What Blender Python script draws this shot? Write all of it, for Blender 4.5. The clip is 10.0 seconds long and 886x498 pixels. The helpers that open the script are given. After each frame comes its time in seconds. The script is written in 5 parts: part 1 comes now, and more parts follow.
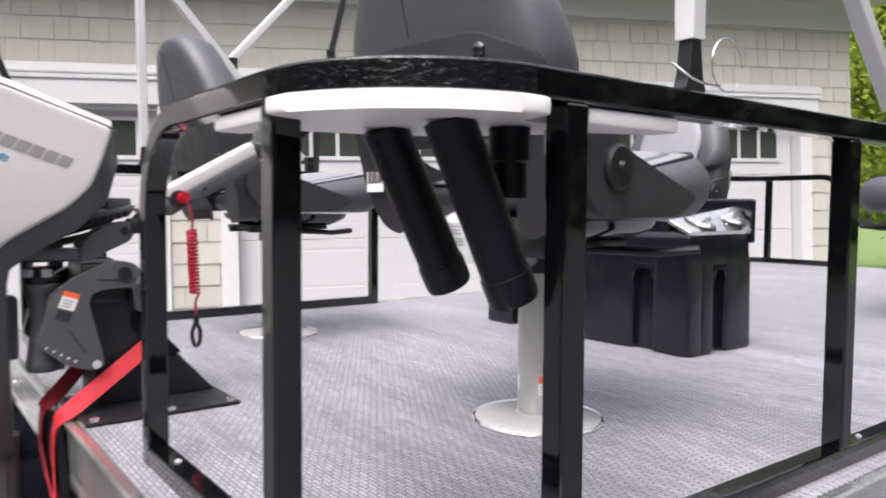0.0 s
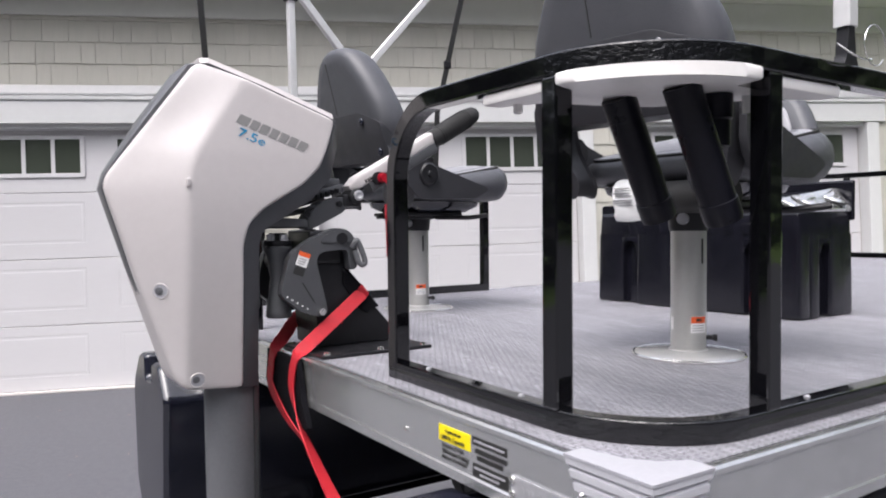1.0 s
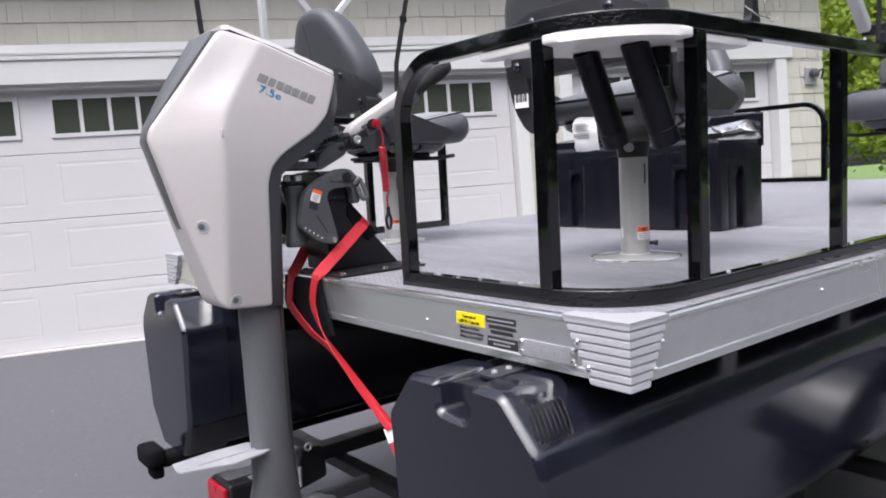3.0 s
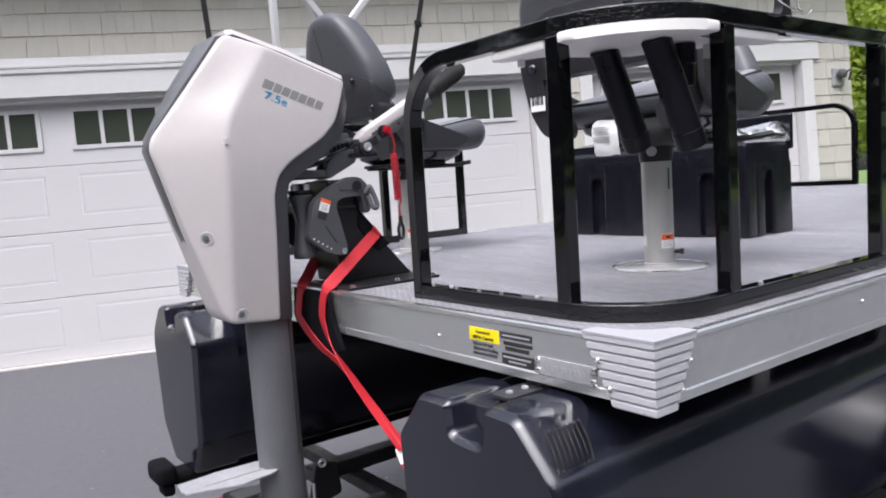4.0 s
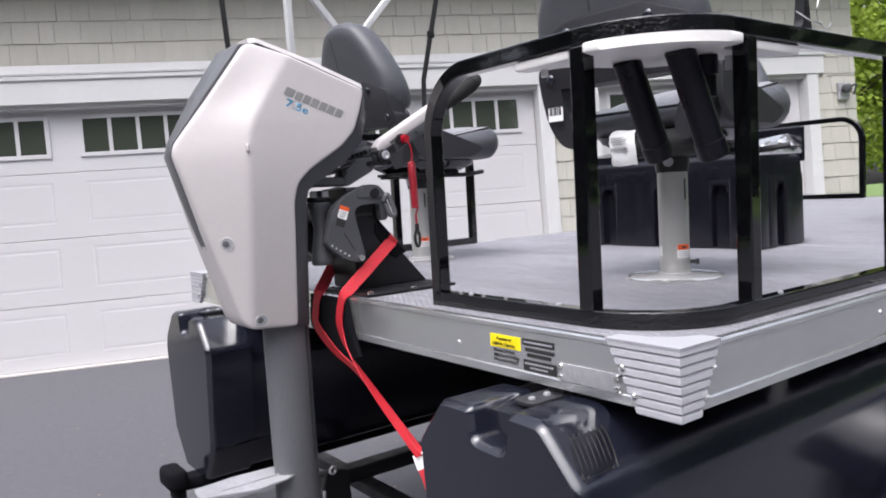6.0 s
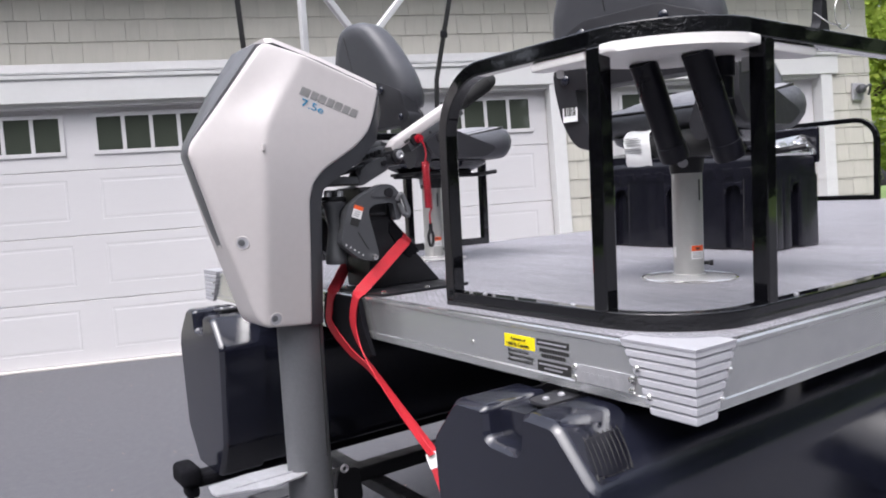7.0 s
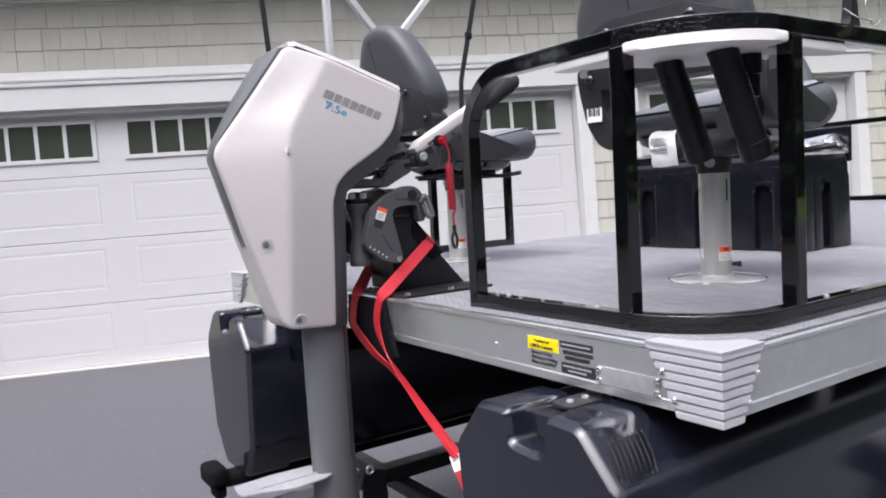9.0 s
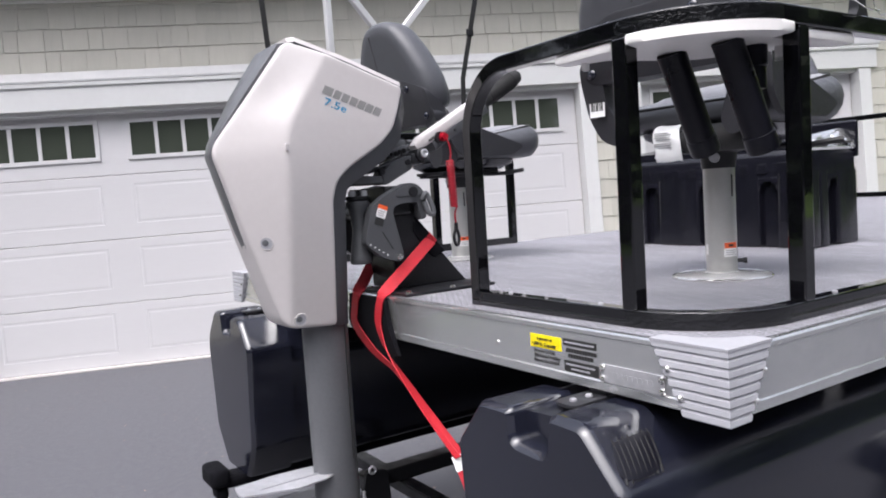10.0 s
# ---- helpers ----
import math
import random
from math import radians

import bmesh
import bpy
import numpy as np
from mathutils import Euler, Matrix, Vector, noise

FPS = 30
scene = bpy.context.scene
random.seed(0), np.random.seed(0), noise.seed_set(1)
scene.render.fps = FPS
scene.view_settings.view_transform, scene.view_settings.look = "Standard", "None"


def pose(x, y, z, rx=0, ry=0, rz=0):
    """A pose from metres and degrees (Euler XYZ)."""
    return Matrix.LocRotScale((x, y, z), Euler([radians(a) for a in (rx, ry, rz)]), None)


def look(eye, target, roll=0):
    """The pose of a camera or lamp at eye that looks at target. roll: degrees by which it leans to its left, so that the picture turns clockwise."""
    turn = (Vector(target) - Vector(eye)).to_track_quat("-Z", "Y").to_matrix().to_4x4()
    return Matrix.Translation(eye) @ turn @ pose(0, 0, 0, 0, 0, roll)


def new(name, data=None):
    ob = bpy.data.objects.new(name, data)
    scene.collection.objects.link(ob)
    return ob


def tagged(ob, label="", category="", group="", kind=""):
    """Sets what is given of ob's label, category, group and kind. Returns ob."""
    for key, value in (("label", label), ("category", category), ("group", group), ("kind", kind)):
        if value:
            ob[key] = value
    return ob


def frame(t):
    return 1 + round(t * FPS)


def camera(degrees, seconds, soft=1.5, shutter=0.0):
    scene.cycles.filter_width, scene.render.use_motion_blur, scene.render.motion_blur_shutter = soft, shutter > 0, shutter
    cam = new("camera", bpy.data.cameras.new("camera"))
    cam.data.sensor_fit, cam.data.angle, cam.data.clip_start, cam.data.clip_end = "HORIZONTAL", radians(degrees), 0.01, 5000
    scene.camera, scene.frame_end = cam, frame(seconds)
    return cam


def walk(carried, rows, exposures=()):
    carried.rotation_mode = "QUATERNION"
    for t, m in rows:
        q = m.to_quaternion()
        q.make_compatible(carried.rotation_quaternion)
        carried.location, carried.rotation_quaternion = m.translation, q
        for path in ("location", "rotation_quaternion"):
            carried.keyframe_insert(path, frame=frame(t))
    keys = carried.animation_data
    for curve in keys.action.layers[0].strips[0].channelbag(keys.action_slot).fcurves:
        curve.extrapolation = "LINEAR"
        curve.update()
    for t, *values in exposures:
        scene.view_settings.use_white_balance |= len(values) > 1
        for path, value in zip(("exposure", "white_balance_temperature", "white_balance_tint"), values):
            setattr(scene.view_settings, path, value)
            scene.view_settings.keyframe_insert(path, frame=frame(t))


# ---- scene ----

# boat frame: x to the bow, y across the stern to the far side, z up from the deck; BOAT sets it on the driveway
BOAT = Matrix.Translation((0, 0, 0.803)) @ Matrix(((0.92105, -0.38897, 0.01918, 0), (0.38944, 0.92013, -0.04118, 0), (-0.00163, 0.04540, 0.99897, 0), (0, 0, 0, 1)))

# ---- camera ----
cam = camera(61.9, 10.0, soft=1.9, shutter=0.3)
ROWS = [
    (0, (-0.199, -0.365, 0.315), (1.004, 1.229, 0.205), 0.4),
    (0.3, (-0.284, -0.427, 0.293), (0.839, 1.226, 0.211), 1.9),
    (0.5, (-0.344, -0.45, 0.254), (0.731, 1.236, 0.215), 1.2),
    (0.7, (-0.419, -0.446, 0.236), (0.655, 1.241, 0.206), 0.7),
    (1, (-0.511, -0.434, 0.234), (0.589, 1.236, 0.172), -0.5),
    (1.2, (-0.573, -0.441, 0.219), (0.567, 1.201, 0.139), -0.9),
    (1.5, (-0.707, -0.504, 0.211), (0.482, 1.098, 0.072), -1.3),
    (1.7, (-0.785, -0.555, 0.216), (0.433, 1.023, 0.053), -1.5),
    (2, (-0.834, -0.605, 0.226), (0.409, 0.948, 0.019), -2.0),
    (2.2, (-0.839, -0.619, 0.224), (0.419, 0.921, 0.006), -2.3),
    (3.3, (-0.737, -0.561, 0.207), (0.491, 1.005, 0.006), -3.6),
    (3.5, (-0.724, -0.551, 0.215), (0.489, 1.027, 0.012), -3.7),
    (4, (-0.713, -0.539, 0.209), (0.483, 1.054, 0.028), -3.7),
    (4.5, (-0.745, -0.535, 0.209), (0.446, 1.063, 0.042), -3.5),
    (5, (-0.746, -0.54, 0.209), (0.449, 1.056, 0.052), -3.3),
    (6.5, (-0.748, -0.523, 0.205), (0.442, 1.077, 0.054), -3.0),
    (7, (-0.754, -0.527, 0.208), (0.42, 1.086, 0.055), -2.9),
    (7.5, (-0.751, -0.534, 0.207), (0.403, 1.093, 0.054), -2.9),
    (8, (-0.746, -0.531, 0.204), (0.389, 1.108, 0.055), -3.0),
    (8.5, (-0.747, -0.526, 0.206), (0.374, 1.123, 0.059), -3.1),
    (9, (-0.747, -0.528, 0.207), (0.368, 1.126, 0.063), -3.2),
    (9.5, (-0.744, -0.524, 0.204), (0.367, 1.134, 0.061), -3.4),
    (10, (-0.733, -0.516, 0.201), (0.373, 1.144, 0.057), -3.5),
]
walk(cam, [(t, BOAT @ look(eye, target, roll)) for t, eye, target, roll in ROWS], [(0, 1.40, 6500, 15), (1, 1.20, 6360, 14), (2, 1.20, 6240, 14), (10, 1.23, 6240, 14)])

# ---- world and light: bright overcast ----
world = bpy.data.worlds.new("overcast_sky")
world.use_nodes = True
scene.world = world
wn = world.node_tree.nodes
sky = wn.new("ShaderNodeTexSky")
sky.sky_type = "NISHITA"
sky.sun_disc = False
sky.sun_elevation, sky.sun_rotation = radians(62), radians(214)
sky.air_density, sky.dust_density, sky.ozone_density = 1.0, 6.0, 2.0
grey = wn.new("ShaderNodeHueSaturation")
grey.inputs["Saturation"].default_value = 0.35
world.node_tree.links.new(sky.outputs["Color"], grey.inputs["Color"])
world.node_tree.links.new(grey.outputs["Color"], wn["Background"].inputs["Color"])
wn["Background"].inputs["Strength"].default_value = 0.15
sun_data = bpy.data.lights.new("sun", "SUN")
sun_data.energy, sun_data.angle, sun_data.color = 0.8, radians(70), (1.0, 0.98, 0.96)
sun = new("sun", sun_data)
sun.matrix_world = look((-4, -6, 14), (0, 0, 0))


# ---- materials ----
def pbr(name, color, rough=0.5, metal=0.0, scale=40.0, vary=0.12, bump=0.0, rvary=0.1, stretch=(1, 1, 1), coat=0.0, spec=0.5):
    m = bpy.data.materials.new(name)
    m.use_nodes = True
    n, l = m.node_tree.nodes, m.node_tree.links
    b = n["Principled BSDF"]
    tc = n.new("ShaderNodeTexCoord")
    mp = n.new("ShaderNodeMapping")
    mp.inputs["Scale"].default_value = stretch
    l.new(tc.outputs["Object"], mp.inputs["Vector"])
    fine, big = n.new("ShaderNodeTexNoise"), n.new("ShaderNodeTexNoise")
    fine.inputs["Scale"].default_value, fine.inputs["Detail"].default_value = scale, 5
    big.inputs["Scale"].default_value, big.inputs["Detail"].default_value = scale / 12, 3
    for t in (fine, big):
        l.new(mp.outputs["Vector"], t.inputs["Vector"])
    mix = n.new("ShaderNodeMix")
    mix.data_type = "FLOAT"
    mix.inputs["Factor"].default_value = 0.5
    l.new(fine.outputs["Fac"], mix.inputs["A"])
    l.new(big.outputs["Fac"], mix.inputs["B"])
    ramp = n.new("ShaderNodeMapRange")
    ramp.inputs["From Min"].default_value, ramp.inputs["From Max"].default_value = 0.3, 0.7
    ramp.inputs["To Min"].default_value, ramp.inputs["To Max"].default_value = 1 - vary, 1 + vary
    l.new(mix.outputs["Result"], ramp.inputs["Value"])
    tint = n.new("ShaderNodeVectorMath")
    tint.operation = "SCALE"
    tint.inputs[0].default_value = color
    l.new(ramp.outputs["Result"], tint.inputs["Scale"])
    l.new(tint.outputs["Vector"], b.inputs["Base Color"])
    rr = n.new("ShaderNodeMapRange")
    rr.inputs["From Min"].default_value, rr.inputs["From Max"].default_value = 0.3, 0.7
    rr.inputs["To Min"].default_value, rr.inputs["To Max"].default_value = max(0.02, rough - rvary), min(1, rough + rvary)
    l.new(big.outputs["Fac"], rr.inputs["Value"])
    l.new(rr.outputs["Result"], b.inputs["Roughness"])
    b.inputs["Metallic"].default_value = metal
    b.inputs["Coat Weight"].default_value = coat
    b.inputs["Specular IOR Level"].default_value = spec
    if bump:
        bp = n.new("ShaderNodeBump")
        bp.inputs["Strength"].default_value, bp.inputs["Distance"].default_value = bump, 0.002
        l.new(fine.outputs["Fac"], bp.inputs["Height"])
        l.new(bp.outputs["Normal"], b.inputs["Normal"])
    return m


M_RAIL = pbr("gloss_black_powder_coat", (0.003, 0.003, 0.004), 0.03, scale=120, vary=0.3, bump=0.03, rvary=0.015, coat=0.3, spec=0.6)
M_BEND = pbr("wrinkled_gloss_black_bend", (0.003, 0.003, 0.004), 0.05, scale=130, vary=0.3, bump=0.7, rvary=0.03, coat=0.3, spec=0.6, stretch=(1, 1, 1.4))
M_POLY = pbr("black_moulded_plastic", (0.010, 0.011, 0.019), 0.15, scale=60, vary=0.25, bump=0.03, rvary=0.05, spec=0.8)
M_POLYM = pbr("matt_black_seat_plastic", (0.026, 0.026, 0.030), 0.45, scale=300, vary=0.2, bump=0.2)
M_BOXP = pbr("black_battery_box_plastic", (0.007, 0.007, 0.011), 0.17, scale=300, vary=0.25, bump=0.03, rvary=0.05, spec=0.5)
M_TUBE = pbr("black_holder_plastic", (0.006, 0.006, 0.010), 0.34, scale=200, vary=0.3, bump=0.1, spec=0.22)
M_ALU = pbr("mill_aluminium", (0.74, 0.745, 0.74), 0.24, 0.88, scale=50, vary=0.1, bump=0.05, rvary=0.12, stretch=(1, 0.1, 1))
M_ALU2 = pbr("painted_silver_pole", (0.72, 0.72, 0.72), 0.38, 0.35, scale=60, vary=0.05)
M_CAP = pbr("light_grey_rubber_cap", (0.36, 0.36, 0.385), 0.5, scale=150, vary=0.06, bump=0.08)
M_COWL = pbr("pearl_white_cowl_paint", (0.53, 0.50, 0.493), 0.46, scale=900, vary=0.03, rvary=0.03, spec=0.4)
M_DGREY = pbr("dark_grey_motor_paint", (0.066, 0.068, 0.074), 0.42, scale=250, vary=0.1, rvary=0.06)
M_MGREY = pbr("mid_grey_leg_paint", (0.105, 0.108, 0.115), 0.42, scale=150, vary=0.1, bump=0.04)
M_BLACK = pbr("satin_black_metal", (0.010, 0.010, 0.012), 0.42, scale=250, vary=0.3, bump=0.15, spec=0.4)
M_SHROUD = pbr("charcoal_shroud_plastic", (0.045, 0.047, 0.053), 0.4, scale=250, vary=0.1, bump=0.05)
M_RUB = pbr("black_rubber", (0.012, 0.012, 0.012), 0.75, scale=200, vary=0.25, bump=0.2)
M_FOAM = pbr("black_fuzzy_wrap", (0.007, 0.007, 0.009), 0.95, scale=700, vary=0.5, bump=0.8, spec=0.1)
M_VINYL = pbr("charcoal_seat_vinyl", (0.070, 0.072, 0.081), 0.45, scale=500, vary=0.12, bump=0.25)
M_VINYL2 = pbr("grey_seat_vinyl", (0.24, 0.24, 0.255), 0.45, scale=500, vary=0.1, bump=0.2)
M_PED = pbr("anodised_grey_post", (0.5, 0.5, 0.48), 0.36, 0.55, scale=120, vary=0.04, rvary=0.02)
M_CHROME = pbr("polished_steel", (0.8, 0.79, 0.77), 0.14, 0.9, scale=60, vary=0.04, rvary=0.04)
M_STEEL = pbr("brushed_steel_plate", (0.5, 0.495, 0.49), 0.2, 0.3, scale=80, vary=0.05, rvary=0.06)
M_WHITE = pbr("white_board_plastic", (0.78, 0.76, 0.74), 0.4, scale=120, vary=0.04, bump=0.03)
M_PAPER = pbr("white_paper_label", (0.8, 0.8, 0.79), 0.7, scale=100, vary=0.04)
M_ORANGE = pbr("orange_warning_ink", (0.8, 0.12, 0.03), 0.5, scale=100, vary=0.05)
M_YELLOW = pbr("yellow_label", (0.9, 0.72, 0.0), 0.45, scale=100, vary=0.04)
M_INK = pbr("black_ink", (0.02, 0.02, 0.02), 0.6, scale=100, vary=0.1)
M_INKG = pbr("grey_badge_ink", (0.3, 0.3, 0.31), 0.4, scale=100, vary=0.05)
M_BADGE = pbr("dark_badge_ink", (0.27, 0.265, 0.26), 0.4, scale=100, vary=0.05)
M_INKB = pbr("blue_badge_ink", (0.03, 0.28, 0.5), 0.4, scale=100, vary=0.05)
M_RED = pbr("red_nylon_webbing", (0.5, 0.016, 0.028), 0.6, scale=900, vary=0.2, bump=0.5)
M_REDP = pbr("red_plastic", (0.36, 0.007, 0.02), 0.35, scale=100, vary=0.06)
M_GALV = pbr("galvanised_beam", (0.45, 0.45, 0.47), 0.45, 0.5, scale=80, vary=0.15, bump=0.1)
M_TRIM = pbr("white_painted_trim", (0.60, 0.60, 0.59), 0.45, scale=20, vary=0.03, bump=0.04)
M_DOOR = pbr("white_garage_door_paint", (0.55, 0.54, 0.545), 0.42, scale=60, vary=0.02, bump=0.06, stretch=(0.12, 1, 1))
M_SOFFIT = pbr("painted_soffit", (0.62, 0.62, 0.58), 0.5, scale=15, vary=0.04)
M_GRAVEL = pbr("concrete_apron", (0.6, 0.56, 0.54), 0.7, scale=50, vary=0.1, bump=0.2)
M_LAWN = pbr("lawn", (0.1, 0.16, 0.035), 0.9, scale=30, vary=0.45, bump=0.8, rvary=0.02)
M_TRUNK = pbr("bark", (0.1, 0.08, 0.06), 0.9, scale=30, vary=0.4, bump=0.8, stretch=(1, 1, 0.2))
M_ROOF = pbr("roof_shingle", (0.08, 0.08, 0.085), 0.85, scale=60, vary=0.3, bump=0.6)
M_LEAD = pbr("grey_metal_flashing", (0.46, 0.46, 0.46), 0.5, 0.1, scale=20, vary=0.06)


def island_colour(m, amount, from_object=False):
    """Shift the lightness of separate pieces a little."""
    n, l = m.node_tree.nodes, m.node_tree.links
    b = n["Principled BSDF"]
    src = b.inputs["Base Color"].links[0].from_socket
    g = n.new("ShaderNodeObjectInfo" if from_object else "ShaderNodeNewGeometry")
    mr = n.new("ShaderNodeMapRange")
    mr.inputs["To Min"].default_value, mr.inputs["To Max"].default_value = 1 - amount, 1 + amount
    l.new(g.outputs["Random" if from_object else "Random Per Island"], mr.inputs["Value"])
    v = n.new("ShaderNodeVectorMath")
    v.operation = "SCALE"
    l.new(src, v.inputs[0])
    l.new(mr.outputs["Result"], v.inputs["Scale"])
    l.new(v.outputs["Vector"], b.inputs["Base Color"])
    return m


M_SHAKE = island_colour(pbr("sage_grey_cedar_shake", (0.46, 0.445, 0.39), 0.75, scale=60, vary=0.06, bump=0.3, stretch=(1, 1, 0.1)), 0.06, True)
M_SHAKE2 = island_colour(pbr("sage_grey_cedar_shake_rest", (0.46, 0.445, 0.39), 0.75, scale=60, vary=0.06, bump=0.3, stretch=(1, 1, 0.1)), 0.06)
M_LEAF = island_colour(pbr("spring_leaves", (0.21, 0.29, 0.045), 0.7, scale=8, vary=0.2, spec=0.25), 0.2)


def translucent(m, colour, amount):
    """Let daylight shine through thin leaves."""
    n, l = m.node_tree.nodes, m.node_tree.links
    t = n.new("ShaderNodeBsdfTranslucent")
    t.inputs["Color"].default_value = (*colour, 1)
    mix = n.new("ShaderNodeMixShader")
    mix.inputs["Fac"].default_value = amount
    l.new(n["Principled BSDF"].outputs["BSDF"], mix.inputs[1])
    l.new(t.outputs["BSDF"], mix.inputs[2])
    l.new(mix.outputs["Shader"], n["Material Output"].inputs["Surface"])


translucent(M_LEAF, (0.42, 0.5, 0.1), 0.5)
M_LEAF2 = island_colour(pbr("dark_leaves", (0.045, 0.07, 0.025), 0.65, scale=8, vary=0.3), 0.5)

M_PETAL = island_colour(pbr("dry_petals", (0.42, 0.27, 0.22), 0.8, scale=300, vary=0.2), 0.45)
M_ASPH = pbr("sealed_asphalt", (0.085, 0.085, 0.095), 0.62, scale=350, vary=0.18, bump=0.5, rvary=0.08)


def glass_material():
    m = bpy.data.materials.new("dark_window_glass")
    m.use_nodes = True
    b = m.node_tree.nodes["Principled BSDF"]
    b.inputs["Base Color"].default_value = (0.05, 0.058, 0.046, 1)
    b.inputs["Roughness"].default_value = 0.03
    b.inputs["Specular IOR Level"].default_value = 0.8
    return m


M_GLASS = glass_material()


def deck_material():
    """Woven vinyl: fine crosswise yarn with tiny checks, streaked along the rows."""
    m = pbr("woven_vinyl_floor", (0.312, 0.307, 0.330), 0.75, scale=200, vary=0.36, bump=0.3, stretch=(1, 0.05, 1))
    n, l = m.node_tree.nodes, m.node_tree.links
    b = n["Principled BSDF"]
    src = b.inputs["Base Color"].links[0].from_socket
    tc = n.new("ShaderNodeTexCoord")
    br = n.new("ShaderNodeTexBrick")
    br.inputs["Color1"].default_value = (1.2, 1.2, 1.2, 1)
    br.inputs["Color2"].default_value = (0.82, 0.82, 0.83, 1)
    br.inputs["Mortar"].default_value = (0.44, 0.44, 0.46, 1)
    br.inputs["Scale"].default_value = 1.0
    br.inputs["Brick Width"].default_value, br.inputs["Row Height"].default_value, br.inputs["Mortar Size"].default_value = 0.020, 0.0062, 0.0017
    mp = n.new("ShaderNodeMapping")
    mp.inputs["Rotation"].default_value = (0, 0, radians(90))
    l.new(tc.outputs["Object"], mp.inputs["Vector"])
    l.new(mp.outputs["Vector"], br.inputs["Vector"])
    v = n.new("ShaderNodeVectorMath")
    v.operation = "MULTIPLY"
    l.new(src, v.inputs[0])
    l.new(br.outputs["Color"], v.inputs[1])
    l.new(v.outputs["Vector"], b.inputs["Base Color"])
    return m


M_DECK = deck_material()

# ---- mesh builders ----
ORG = {}


def thing(name, base, label, category, group="", m=BOAT):
    ob = new(name)
    ob.empty_display_size = 0.05
    ob.matrix_world = m @ Matrix.Translation(base)
    ORG[ob] = Vector(base)
    return tagged(ob, label, category, group)


def part(name, bm, material, parent=None, label="", smooth=None):
    me = bpy.data.meshes.new(name)
    if parent is not None:
        bmesh.ops.translate(bm, verts=bm.verts, vec=-ORG[parent])
    bmesh.ops.recalc_face_normals(bm, faces=bm.faces)
    bm.to_mesh(me)
    bm.free()
    me.materials.append(material)
    if smooth:
        me.shade_smooth()
        me.set_sharp_from_angle(angle=radians(smooth))
    ob = new(name, me)
    if parent is not None:
        ob.parent = parent
        ORG[ob] = ORG[parent]
    if label:
        ob["label"] = label
    return ob


def setting(name, bm, material, label, category, smooth=None, kind="structure", m=None):
    ob = part(name, bm, material, None, "", smooth)
    if m is not None:
        ob.matrix_world = m
    return tagged(ob, label, category, "", kind)


def join(*bms):
    out = bmesh.new()
    for b in bms:
        me = bpy.data.meshes.new("tmp")
        b.to_mesh(me)
        b.free()
        out.from_mesh(me)
        bpy.data.meshes.remove(me)
    return out


def turned(bm, m):
    bmesh.ops.transform(bm, matrix=m, verts=bm.verts)
    return bm


def box(x0, x1, y0, y1, z0, z1, bev=0.0, seg=2):
    bm = bmesh.new()
    bmesh.ops.create_cube(bm, size=1)
    for v in bm.verts:
        v.co = ((x0 + x1) / 2 + v.co.x * abs(x1 - x0), (y0 + y1) / 2 + v.co.y * abs(y1 - y0), (z0 + z1) / 2 + v.co.z * abs(z1 - z0))
    if bev:
        bmesh.ops.bevel(bm, geom=bm.edges[:], offset=bev, segments=seg, profile=0.5, affect="EDGES")
    return bm


def loft(rings, caps=True, closed=True):
    bm = bmesh.new()
    rows = [[bm.verts.new(p) for p in r] for r in rings]
    k = len(rings[0])
    for a, b in zip(rows, rows[1:]):
        for i in range(k if closed else k - 1):
            j = (i + 1) % k
            bm.faces.new((a[i], a[j], b[j], b[i]))
    if caps and closed:
        bm.faces.new(rows[0][::-1])
        bm.faces.new(rows[-1])
    return bm


def prism(poly, axis, a, b, bev=0.0):
    """A polygon in the plane across axis, drawn out from a to b."""
    def at(p, s):
        return {"x": (s, p[0], p[1]), "y": (p[0], s, p[1]), "z": (p[0], p[1], s)}[axis]
    bm = loft([[at(p, a) for p in poly], [at(p, b) for p in poly]])
    if bev:
        bmesh.ops.bevel(bm, geom=bm.edges[:], offset=bev, segments=2, profile=0.5, affect="EDGES", clamp_overlap=True)
    return bm


def frame_of(d):
    d = Vector(d).normalized()
    u = d.cross(Vector((0, 0, 1)) if abs(d.z) < 0.9 else Vector((1, 0, 0))).normalized()
    return d, u, d.cross(u)


def cyl(p0, p1, r0, r1=None, seg=24, bev=0.0):
    r1 = r0 if r1 is None else r1
    d, u, w = frame_of(Vector(p1) - Vector(p0))
    rings = []
    for p, r in ((p0, r0), (p1, r1)):
        rings.append([Vector(p) + r * (math.cos(2 * math.pi * i / seg) * u + math.sin(2 * math.pi * i / seg) * w) for i in range(seg)])
    bm = loft(rings)
    if bev:
        ends = [e for e in bm.edges if not (e.link_faces[0].calc_area() and len(e.link_faces[0].verts) == 4 and len(e.link_faces[1].verts) == 4)]
        bmesh.ops.bevel(bm, geom=ends, offset=bev, segments=2, profile=0.5, affect="EDGES")
    return bm


def lathe(p0, d, profile, seg=24):
    """Turned shape round the axis through p0: profile of (along, radius)."""
    d, u, w = frame_of(d)
    return loft([[Vector(p0) + d * s + r * (math.cos(2 * math.pi * i / seg) * u + math.sin(2 * math.pi * i / seg) * w) for i in range(seg)] for s, r in profile])


